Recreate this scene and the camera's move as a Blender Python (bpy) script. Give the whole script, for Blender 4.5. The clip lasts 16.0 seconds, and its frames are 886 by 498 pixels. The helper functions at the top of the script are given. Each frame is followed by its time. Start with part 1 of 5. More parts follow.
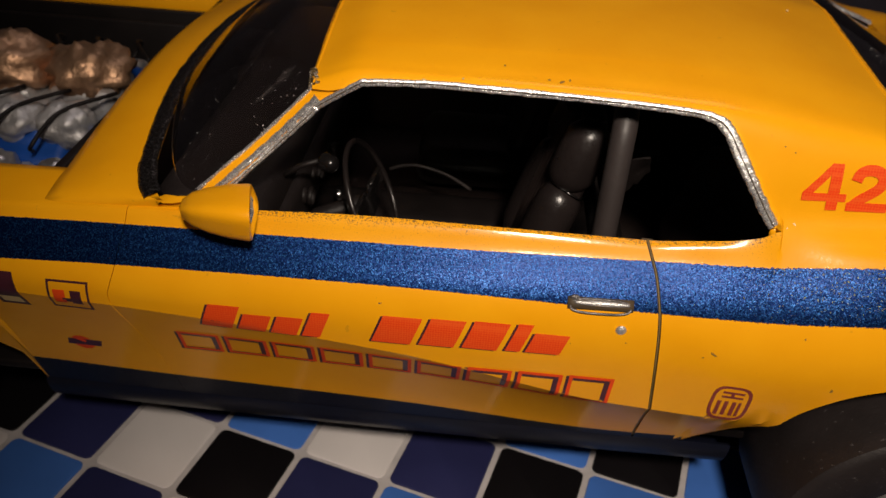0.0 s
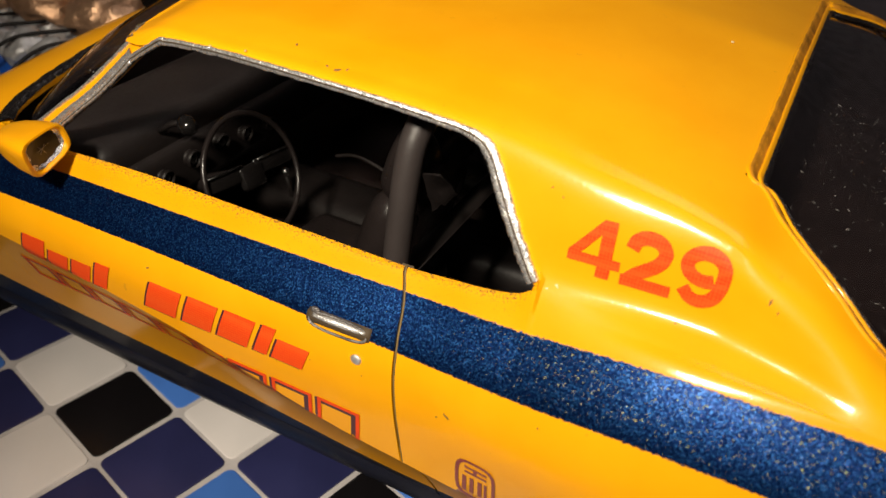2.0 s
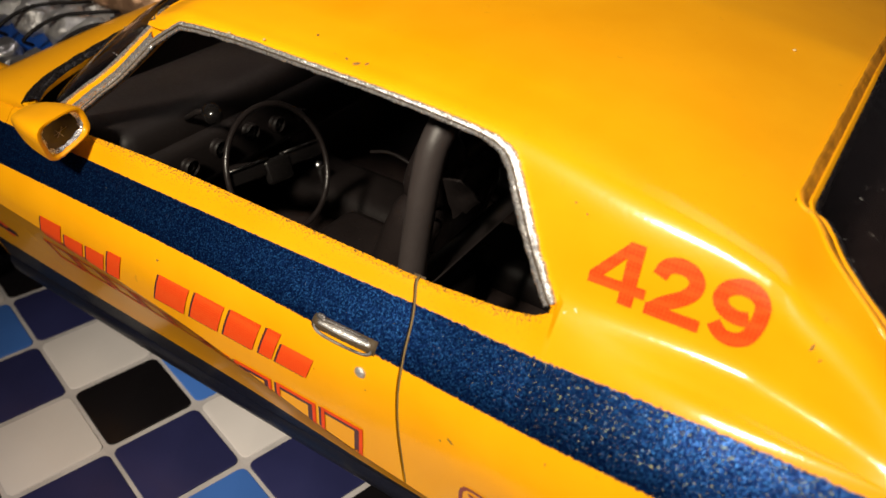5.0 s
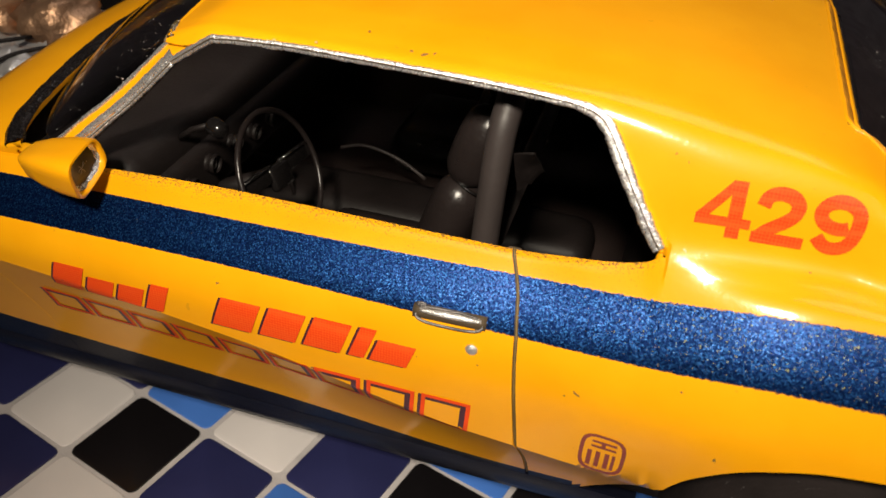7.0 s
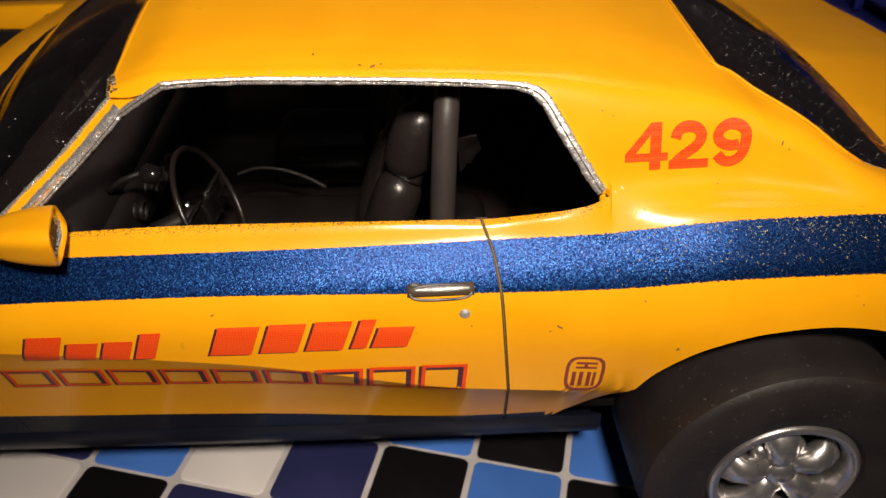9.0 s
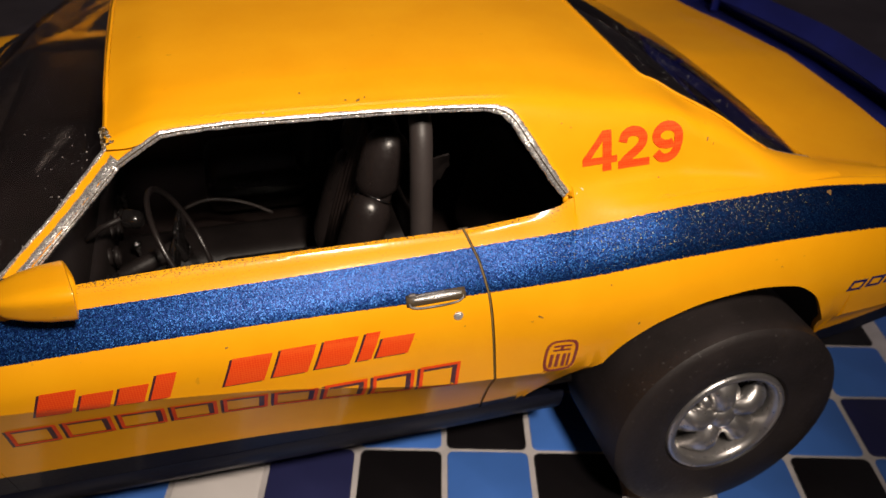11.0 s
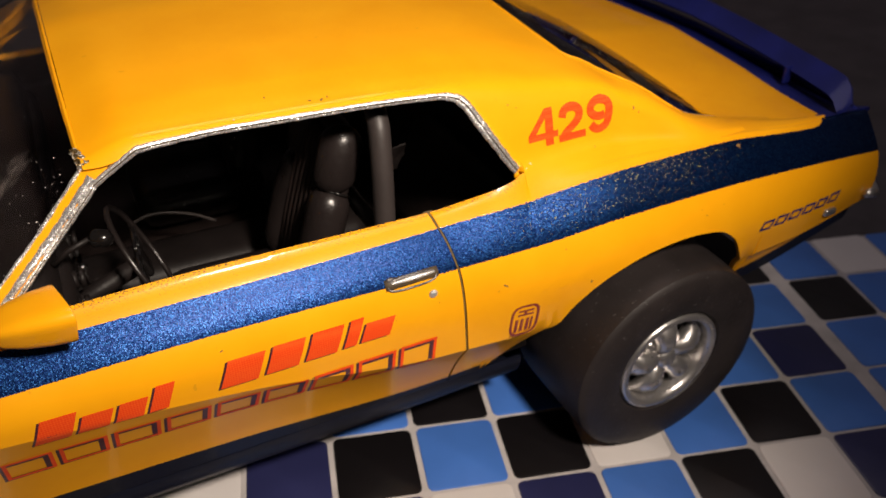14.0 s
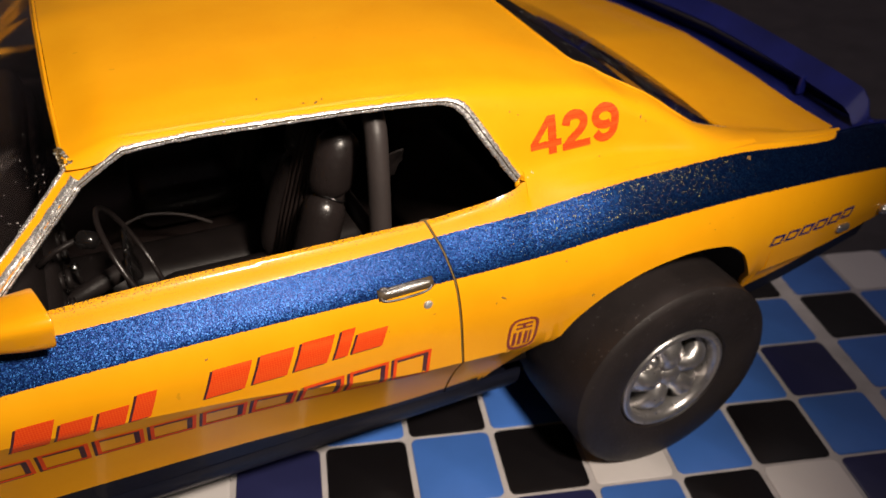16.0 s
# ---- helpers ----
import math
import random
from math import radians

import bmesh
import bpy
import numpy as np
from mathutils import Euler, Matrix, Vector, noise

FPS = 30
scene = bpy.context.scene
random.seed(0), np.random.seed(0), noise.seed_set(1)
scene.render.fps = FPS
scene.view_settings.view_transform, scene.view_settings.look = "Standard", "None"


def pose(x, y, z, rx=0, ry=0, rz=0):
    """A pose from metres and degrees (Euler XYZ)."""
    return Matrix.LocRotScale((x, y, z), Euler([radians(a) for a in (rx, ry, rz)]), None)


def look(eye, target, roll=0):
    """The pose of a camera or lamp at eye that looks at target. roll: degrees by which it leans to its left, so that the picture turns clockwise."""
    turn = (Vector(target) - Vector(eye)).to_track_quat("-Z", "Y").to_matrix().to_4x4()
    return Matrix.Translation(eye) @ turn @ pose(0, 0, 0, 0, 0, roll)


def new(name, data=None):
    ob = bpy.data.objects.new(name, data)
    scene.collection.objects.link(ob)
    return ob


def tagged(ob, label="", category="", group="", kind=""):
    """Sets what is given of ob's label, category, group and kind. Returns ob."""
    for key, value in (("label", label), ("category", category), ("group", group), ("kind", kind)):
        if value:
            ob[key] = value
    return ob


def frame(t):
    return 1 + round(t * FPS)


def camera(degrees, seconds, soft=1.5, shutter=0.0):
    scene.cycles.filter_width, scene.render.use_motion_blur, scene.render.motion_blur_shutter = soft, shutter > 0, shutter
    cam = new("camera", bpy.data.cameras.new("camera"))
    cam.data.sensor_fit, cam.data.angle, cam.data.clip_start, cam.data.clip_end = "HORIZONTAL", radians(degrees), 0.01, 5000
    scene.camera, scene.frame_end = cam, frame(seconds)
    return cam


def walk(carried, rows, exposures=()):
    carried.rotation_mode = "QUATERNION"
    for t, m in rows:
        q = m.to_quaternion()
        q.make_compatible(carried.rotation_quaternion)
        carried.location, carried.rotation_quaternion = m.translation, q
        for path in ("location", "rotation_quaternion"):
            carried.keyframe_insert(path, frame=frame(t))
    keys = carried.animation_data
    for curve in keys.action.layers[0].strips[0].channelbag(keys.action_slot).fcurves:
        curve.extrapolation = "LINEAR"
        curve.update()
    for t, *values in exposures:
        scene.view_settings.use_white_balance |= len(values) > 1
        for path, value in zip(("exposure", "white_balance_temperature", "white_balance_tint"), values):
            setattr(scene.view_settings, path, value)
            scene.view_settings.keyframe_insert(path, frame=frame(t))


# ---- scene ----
from functools import lru_cache

LENS = 58.4
cam = camera(LENS, 16.0)
cam.data.dof.use_dof, cam.data.dof.focus_distance, cam.data.dof.aperture_fstop = True, 0.068, 58.0
MM = 0.001      # the place is built in millimetres of the scale model
# seconds, eye in millimetres, turn in degrees
ROWS = [
    (0.0, -13.27, -54.10, 76.50, 54.67, -2.82, 4.90),
    (0.5, 2.60, -49.76, 78.48, 54.46, -2.42, 10.18),
    (1.0, 15.34, -45.84, 74.25, 54.73, -2.20, 17.76),
    (1.5, 24.91, -37.07, 73.95, 54.56, -2.39, 27.93),
    (2.0, 25.04, -37.75, 73.72, 54.76, -2.68, 27.78),
    (2.5, 27.10, -34.77, 73.74, 54.59, -2.71, 30.73),
    (3.0, 29.99, -32.17, 73.15, 54.68, -2.86, 34.39),
    (3.5, 30.95, -29.67, 71.87, 54.52, -2.72, 36.66),
    (3.7, 30.50, -30.78, 72.02, 54.44, -2.69, 35.85),
    (5.8, 24.38, -32.73, 72.49, 54.13, -2.94, 32.92),
    (6.0, 24.78, -32.86, 72.50, 54.42, -2.90, 33.31),
    (6.5, 18.98, -37.75, 72.46, 54.04, -2.73, 26.91),
    (7.0, 9.00, -43.14, 72.52, 53.83, -2.49, 17.01),
    (7.5, 9.49, -45.16, 75.18, 54.06, -2.18, 14.09),
    (8.0, 3.55, -47.54, 76.17, 53.83, -2.08, 8.04),
    (8.5, -5.93, -51.20, 76.56, 54.93, -1.65, -0.82),
    (8.7, -5.01, -51.74, 75.16, 54.80, -1.09, -2.01),
    (10.8, -16.85, -54.54, 78.50, 54.77, -1.80, -13.68),
    (11.0, -18.47, -55.03, 79.67, 54.86, -1.77, -15.71),
    (11.5, -14.61, -55.59, 80.29, 54.73, -1.61, -16.54),
    (12.0, -17.30, -54.56, 79.00, 54.36, -1.40, -18.34),
    (12.5, -21.35, -54.41, 79.81, 54.34, -1.44, -21.03),
    (13.0, -21.59, -54.94, 80.11, 54.65, -1.43, -21.52),
    (13.5, -24.81, -56.19, 80.82, 54.92, -1.23, -24.31),
    (14.0, -28.43, -56.08, 81.18, 54.75, -1.44, -26.75),
    (14.5, -28.87, -55.57, 81.55, 54.77, -1.59, -27.04),
    (15.0, -31.65, -54.81, 81.32, 54.59, -1.53, -29.01),
    (15.5, -26.25, -55.07, 81.38, 54.91, -1.97, -26.00),
    (16.0, -25.88, -54.53, 80.46, 54.80, -2.00, -25.26),
]
walk(cam, [(t, pose(x * MM, y * MM, z * MM, a, b, c)) for t, x, y, z, a, b, c in ROWS],
     [(0.0, -0.52, 6500, 10), (0.3, -0.2, 6500, 10), (0.6, -0.05, 6500, 9), (1.5, 0.14, 6500, 3), (6.0, 0.14, 6500, 3), (8.7, 0.05, 6500, 8), (10.8, -0.08, 6500, 10), (12.5, -0.02, 6500, 10), (14.5, 0.12, 6500, 10), (16.0, 0.12, 6500, 10)])


# ---------------------------------------------------------------- light
world = bpy.data.worlds.new("dark_room")
scene.world = world
world.use_nodes = True
world.node_tree.nodes["Background"].inputs[0].default_value = (0.55, 0.65, 1.0, 1)
world.node_tree.nodes["Background"].inputs[1].default_value = 0.006
lamp_data = bpy.data.lights.new("fixed_key_light", "SPOT")       # a fixed spot standing in for the light carried along with the camera
lamp_data.energy, lamp_data.color = 1.34, (1.0, 0.86, 0.72)
lamp_data.spot_size, lamp_data.spot_blend, lamp_data.shadow_soft_size = radians(61), 1.0, 0.008
lamp = new("fixed_key_light", lamp_data)
lamp.matrix_world = look((0.003, -0.092, 0.138), (-0.001, 0.013, 0.046))
fill_data = bpy.data.lights.new("fill_light", "AREA")       # an added overhead fill, unseen, that lifts the darkest tones
fill_data.energy, fill_data.color, fill_data.size = 0.45, (1.0, 0.88, 0.9), 0.25
fill_lamp = new("fill_light", fill_data)
fill_lamp.matrix_world = pose(0.1, 0.15, 0.57)
scene.view_settings.exposure = 0.0

# ---------------------------------------------------------------- helpers
YC = 35.5       # the car's middle plane


def link(nodes, a, out, b, inp):
    nodes.links.new(a.outputs[out], b.inputs[inp])


def material(name, base, rough=0.5, metal=0.0, coat=0.0, coat_rough=0.05, spec=0.5):
    m = bpy.data.materials.new(name)
    m.use_nodes = True
    b = m.node_tree.nodes["Principled BSDF"]
    b.inputs["Base Color"].default_value = (*base, 1)
    b.inputs["Roughness"].default_value = rough
    b.inputs["Metallic"].default_value = metal
    b.inputs["Coat Weight"].default_value = coat
    b.inputs["Coat Roughness"].default_value = coat_rough
    b.inputs["Specular IOR Level"].default_value = spec
    return m


def math_node(m, op, a, b=None, clamp=False):
    n = m.node_tree.nodes.new("ShaderNodeMath")
    n.operation, n.use_clamp = op, clamp
    for i, v in enumerate((a, b)):
        if v is None:
            continue
        if isinstance(v, (int, float)):
            n.inputs[i].default_value = v
        else:
            m.node_tree.links.new(v, n.inputs[i])
    return n.outputs[0]


def noise_node(m, scale, detail=3.0, rough=0.55, stretch=None):
    """Noise in millimetres of the model: scale is waves per millimetre."""
    co = m.node_tree.nodes.new("ShaderNodeTexCoord")
    mp = m.node_tree.nodes.new("ShaderNodeMapping")
    mp.inputs["Scale"].default_value = stretch or (1000, 1000, 1000)
    n = m.node_tree.nodes.new("ShaderNodeTexNoise")
    n.inputs["Scale"].default_value, n.inputs["Detail"].default_value, n.inputs["Roughness"].default_value = scale, detail, rough
    m.node_tree.links.new(co.outputs["Object"], mp.inputs["Vector"])
    m.node_tree.links.new(mp.outputs[0], n.inputs["Vector"])
    return n.outputs["Fac"]


def ramp(m, fac, stops):
    r = m.node_tree.nodes.new("ShaderNodeValToRGB")
    m.node_tree.links.new(fac, r.inputs[0])
    while len(r.color_ramp.elements) < len(stops):
        r.color_ramp.elements.new(0.5)
    for e, (p, c) in zip(r.color_ramp.elements, stops):
        e.position, e.color = p, (*c, 1)
    return r.outputs[0]


def bump(m, height, strength, distance):
    b = m.node_tree.nodes.new("ShaderNodeBump")
    b.inputs["Strength"].default_value, b.inputs["Distance"].default_value = strength, distance
    m.node_tree.links.new(height, b.inputs["Height"])
    m.node_tree.links.new(b.outputs[0], m.node_tree.nodes["Principled BSDF"].inputs["Normal"])


def mix_colour(m, fac, a, b):
    n = m.node_tree.nodes.new("ShaderNodeMix")
    n.data_type = "RGBA"
    for sock, v in ((n.inputs[0], fac), (n.inputs[6], a), (n.inputs[7], b)):
        if isinstance(v, tuple):
            sock.default_value = (*v, 1)
        elif isinstance(v, (int, float)):
            sock.default_value = v
        else:
            m.node_tree.links.new(v, sock)
    return n.outputs[2]


def set_in(m, name, out):
    m.node_tree.links.new(out, m.node_tree.nodes["Principled BSDF"].inputs[name])


def attr(m, name):
    a = m.node_tree.nodes.new("ShaderNodeAttribute")
    a.attribute_name = name
    return a.outputs["Fac"]


# ---------------------------------------------------------------- materials
YELLOW = (0.84, 0.362, 0.004)


def paint_yellow():
    m = material("yellow_gloss_paint", YELLOW, 0.42, 0.0, 0.45, 0.07, 0.12)
    n1 = noise_node(m, 0.12, 4)
    n2 = noise_node(m, 2.6, 3)
    c = mix_colour(m, ramp(m, n1, [(0.35, (0, 0, 0)), (0.7, (1, 1, 1))]), (0.82, 0.342, 0.003), (0.87, 0.382, 0.005))
    specks = ramp(m, noise_node(m, 1.1, 2), [(0.74, (0, 0, 0)), (0.77, (1, 1, 1))])
    c = mix_colour(m, math_node(m, "MULTIPLY", specks, 0.25), c, (0.35, 0.17, 0.02))
    set_in(m, "Base Color", c)
    bump(m, n2, 0.35, 0.00002)
    return m


def paint_body():
    """Yellow paint with the blue metallic band sprayed between belt lines 4 and 5 of the panel."""
    m = paint_yellow()
    m.name = "yellow_and_blue_band_paint"
    bsdf = m.node_tree.nodes["Principled BSDF"]
    yellow = bsdf.inputs["Base Color"].links[0].from_socket
    row = attr(m, "belt")
    edge = noise_node(m, 3.6, 5, 0.75)
    row = math_node(m, "ADD", row, math_node(m, "MULTIPLY", math_node(m, "SUBTRACT", edge, 0.5), math_node(m, "ADD", 0.08, math_node(m, "MULTIPLY", attr(m, "dry"), 0.1))))
    lo = math_node(m, "MULTIPLY", math_node(m, "SUBTRACT", row, 4.0), 60.0, True)
    hi = math_node(m, "MULTIPLY", math_node(m, "SUBTRACT", 5.0, row), 45.0, True)
    band = math_node(m, "MULTIPLY", lo, hi)
    # dry overspray: yellow shows through in flecks towards the tail
    fleck = noise_node(m, 4.5, 5, 0.75)
    part_ = attr(m, "dry")
    gone = math_node(m, "MULTIPLY", math_node(m, "SUBTRACT", math_node(m, "ADD", fleck, math_node(m, "MULTIPLY", part_, 0.10)), 0.70), 30.0, True)
    gone = math_node(m, "MULTIPLY", gone, band, True)
    band = math_node(m, "MULTIPLY", band, math_node(m, "SUBTRACT", 1.0, gone), True)
    # the band lies one coat proud of the yellow
    relief = bsdf.inputs["Normal"].links[0].from_node
    m.node_tree.links.new(math_node(m, "ADD", relief.inputs["Height"].links[0].from_socket, math_node(m, "MULTIPLY", band, 1.5)), relief.inputs["Height"])
    co = m.node_tree.nodes.new("ShaderNodeTexCoord")
    mp = m.node_tree.nodes.new("ShaderNodeMapping")
    mp.inputs["Scale"].default_value = (1000, 1000, 1000)
    v = m.node_tree.nodes.new("ShaderNodeTexVoronoi")
    v.inputs["Scale"].default_value = 13.0
    m.node_tree.links.new(co.outputs["Object"], mp.inputs[0])
    m.node_tree.links.new(mp.outputs[0], v.inputs["Vector"])
    flake = ramp(m, v.outputs["Color"], [(0.25, (0.002, 0.010, 0.056)), (0.65, (0.004, 0.021, 0.098)), (0.82, (0.014, 0.066, 0.2))])
    flecked = mix_colour(m, gone, yellow, (0.36, 0.42, 0.16))
    dust = math_node(m, "ADD", noise_node(m, 6.0, 3, 0.7), math_node(m, "MULTIPLY", attr(m, "worn"), 0.15))
    dust = math_node(m, "MULTIPLY", math_node(m, "MULTIPLY", math_node(m, "SUBTRACT", dust, 0.65), 14.0, True), attr(m, "worn"), True)
    flecked = mix_colour(m, dust, flecked, (0.12, 0.08, 0.03))
    set_in(m, "Base Color", mix_colour(m, band, flecked, flake))
    set_in(m, "Metallic", math_node(m, "MULTIPLY", band, 0.93))
    set_in(m, "Roughness", math_node(m, "ADD", 0.4, math_node(m, "MULTIPLY", band, 0.03)))
    set_in(m, "Coat Weight", math_node(m, "SUBTRACT", 0.45, math_node(m, "MULTIPLY", band, 0.36)))
    set_in(m, "Coat Roughness", math_node(m, "ADD", 0.13, math_node(m, "MULTIPLY", band, 0.15)))
    # each flake tips the normal its own way
    sub = m.node_tree.nodes.new("ShaderNodeVectorMath")
    sub.operation = "SUBTRACT"
    sub.inputs[1].default_value = (0.5, 0.5, 0.5)
    m.node_tree.links.new(v.outputs["Color"], sub.inputs[0])
    sc = m.node_tree.nodes.new("ShaderNodeVectorMath")
    sc.operation = "SCALE"
    m.node_tree.links.new(sub.outputs[0], sc.inputs[0])
    m.node_tree.links.new(math_node(m, "MULTIPLY", band, 0.2), sc.inputs["Scale"])
    add = m.node_tree.nodes.new("ShaderNodeVectorMath")
    m.node_tree.links.new(sc.outputs[0], add.inputs[0])
    m.node_tree.links.new(bsdf.inputs["Normal"].links[0].from_socket, add.inputs[1])
    nor = m.node_tree.nodes.new("ShaderNodeVectorMath")
    nor.operation = "NORMALIZE"
    m.node_tree.links.new(add.outputs[0], nor.inputs[0])
    m.node_tree.links.new(nor.outputs[0], bsdf.inputs["Normal"])
    m.node_tree.links.new(nor.outputs[0], bsdf.inputs["Coat Normal"])
    return m


def rough_foil():
    m = material("bare_metal_foil", (0.9, 0.88, 0.86), 0.4, 0.85)
    n = noise_node(m, 5.0, 4, 0.7)
    set_in(m, "Roughness", math_node(m, "ADD", 0.1, math_node(m, "MULTIPLY", n, 0.35)))
    set_in(m, "Base Color", ramp(m, noise_node(m, 4.5, 5, 0.65), [(0.3, (0.42, 0.4, 0.39)), (0.42, (0.78, 0.76, 0.75)), (0.6, (0.95, 0.93, 0.92))]))
    bump(m, n, 0.6, 0.00009)
    return m


def simple(name, base, rough, metal=0.0, coat=0.0, grain=0.5, depth=0.00005, spread=0.25, spec=0.5):
    """A surface with grain at two scales."""
    m = material(name, base, rough, metal, coat, 0.1, spec)
    a, b = noise_node(m, grain * 0.2, 4), noise_node(m, grain * 3, 4)
    dark, lite = tuple(c * (1 - spread) for c in base), tuple(min(1, c * (1 + spread)) for c in base)
    set_in(m, "Base Color", mix_colour(m, ramp(m, a, [(0.3, (0, 0, 0)), (0.7, (1, 1, 1))]), dark, lite))
    set_in(m, "Roughness", math_node(m, "ADD", rough - 0.08, math_node(m, "MULTIPLY", b, 0.16)))
    bump(m, b, 0.5, depth)
    return m


M_YELLOW = paint_yellow()
M_BODY = paint_body()
M_FOIL = rough_foil()
M_BLUE = simple("dark_blue_paint", (0.007, 0.011, 0.12), 0.5, 0.0, 0.1, 1.0, spec=0.25)
M_SILL = simple("blue_black_sill_paint", (0.003, 0.004, 0.011), 0.5, 0.0, 0.1, 1.0, 0.00005, 0.25, 0.3)
M_RUBBER = simple("matt_black_rubber", (0.017, 0.013, 0.0128), 0.55, 0, 0, 0.8, 0.00008, 0.35, 0.35)
M_BLACK = simple("black_plastic", (0.0095, 0.0072, 0.007), 0.5, 0, 0, 0.8, 0.00006, 0.3, 0.22)
M_BROWN = simple("dark_brown_interior_paint", (0.024, 0.016, 0.0145), 0.7, 0, 0, 0.8, 0.00006, 0.3, 0.2)
M_SEAT = simple("black_seat_vinyl", (0.013, 0.0098, 0.0095), 0.3, 0, 0, 0.5, 0.0001, 0.3)
M_GLOSS = simple("glossy_black_plastic", (0.008, 0.007, 0.007), 0.2, 0, 1.0, 0.8, 0.00006, 0.3)
M_BAR = simple("dark_grey_bar_paint", (0.034, 0.027, 0.026), 0.5, 0, 0, 0.8, 0.00005, 0.2)
M_SILVER = simple("dull_silver_plastic_chrome", (0.55, 0.53, 0.52), 0.3, 0.9, 0, 0.6, 0.00004, 0.15)
M_ALLOY = simple("cast_grey_metal", (0.5, 0.49, 0.49), 0.4, 0.6, 0, 0.8, 0.0003, 0.35)
M_COPPER = simple("tarnished_copper_metal", (0.5, 0.3, 0.18), 0.38, 0.8, 0, 0.7, 0.0003, 0.4)
M_ENGINE_BLUE = simple("bright_blue_engine_paint", (0.008, 0.06, 0.3), 0.35, 0, 0.3, 0.8)
# crumpled foil mirrors dark surroundings; that reflection is put into this colour
M_TRIM = rough_foil()
M_TRIM.name = "darkened_foil"
for nd in M_TRIM.node_tree.nodes:
    if nd.type == "VALTORGB":
        nd.color_ramp.elements[0].color, nd.color_ramp.elements[1].color, nd.color_ramp.elements[2].color = (0.02, 0.017, 0.016, 1), (0.09, 0.08, 0.08, 1), (0.4, 0.38, 0.37, 1)
        nd.color_ramp.elements[0].position, nd.color_ramp.elements[1].position, nd.color_ramp.elements[2].position = 0.42, 0.6, 0.75
M_SCRAP = rough_foil()
M_SCRAP.name = "brassy_foil_scraps"
set_in(M_SCRAP, "Base Color", ramp(M_SCRAP, noise_node(M_SCRAP, 2.2, 4, 0.7), [(0.36, (0.05, 0.035, 0.02)), (0.48, (0.45, 0.3, 0.1)), (0.62, (0.85, 0.82, 0.78))]))
# dust caught in the rubber
grit = ramp(M_RUBBER, noise_node(M_RUBBER, 2.0, 3, 0.6), [(0.66, (0, 0, 0)), (0.72, (1, 1, 1))])
set_in(M_RUBBER, "Base Color", mix_colour(M_RUBBER, math_node(M_RUBBER, "MULTIPLY", grit, 0.5), M_RUBBER.node_tree.nodes["Principled BSDF"].inputs["Base Color"].links[0].from_socket, (0.11, 0.1, 0.1)))
M_SILT = simple("drab_olive_paint", (0.2, 0.13, 0.04), 0.6, 0, 0, 1.5, 0.00005, 0.4)
M_SEAM = simple("dark_line_tone", (0.06, 0.04, 0.02), 0.7)
M_RED = simple("red_decal_print", (0.78, 0.068, 0.008), 0.5, 0, 0.0, 2.5, 0.00002, 0.12, 0.2)
M_PRINT = simple("red_halftone_print", (0.76, 0.056, 0.008), 0.5, 0, 0.0, 2.5, 0.00002, 0.12, 0.2)
dots = M_PRINT.node_tree.nodes.new("ShaderNodeTexVoronoi")
dots.inputs["Scale"].default_value, dots.inputs["Randomness"].default_value = 4200.0, 0.15
M_PRINT.node_tree.links.new(M_PRINT.node_tree.nodes.new("ShaderNodeTexCoord").outputs["Object"], dots.inputs["Vector"])
set_in(M_PRINT, "Base Color", ramp(M_PRINT, dots.outputs["Distance"], [(0.25, (0.74, 0.045, 0.004)), (0.6, (0.8, 0.095, 0.012))]))
M_SHADOW = simple("dark_maroon_decal_print", (0.06, 0.012, 0.02), 0.45, 0, 0.3, 2.5, 0.00002, 0.2)
M_CHROME = simple("polished_chrome", (0.8, 0.79, 0.78), 0.2, 1.0, 0, 0.8, 0.00003, 0.1)
M_MAROON = simple("red_brown_decal_print", (0.22, 0.03, 0.02), 0.45, 0, 0.3, 2.5, 0.00002, 0.2)
M_ROOM = simple("grey_room_paint", (0.4, 0.37, 0.38), 0.9)
M_TABLE = simple("dark_table_lacquer", (0.06, 0.05, 0.055), 0.6)


def glass(name, tint):
    m = bpy.data.materials.new(name)
    m.use_nodes = True
    b = m.node_tree.nodes["Principled BSDF"]
    b.inputs["Base Color"].default_value = (*tint, 1)
    b.inputs["Transmission Weight"].default_value = 1.0
    b.inputs["Roughness"].default_value = 0.03
    b.inputs["IOR"].default_value = 1.45
    return m


M_GLASS = glass("clear_model_glass", (0.62, 0.58, 0.56))
M_GLASS_REAR = glass("smoked_model_glass", (0.3, 0.27, 0.27))
M_MIRROR = simple("dull_mirror_foil", (0.07, 0.07, 0.07), 0.45, 0.7, 0, 1.0)


def part(name, bm, mat, parent, label="", smooth=True, scale=MM):
    """Links a bmesh, drawn in millimetres, as one mesh under a thing or a part."""
    bmesh.ops.scale(bm, vec=(scale,) * 3, verts=bm.verts)
    me = bpy.data.meshes.new(name)
    bm.to_mesh(me)
    bm.free()
    for m in (mat if isinstance(mat, (list, tuple)) else [mat]):
        me.materials.append(m)
    if smooth:
        me.shade_smooth()
    ob = new(name, me)
    if parent is not None:
        ob.parent = parent
    if label:
        ob["label"] = label
    return ob


def sharp(ob, degrees=35):
    ob.data.set_sharp_from_angle(angle=radians(degrees))
    return ob


def thing(name, label, category, group="", kind=""):
    e = new(name)
    e.empty_display_size = 0.005
    return tagged(e, label, category, group, kind)


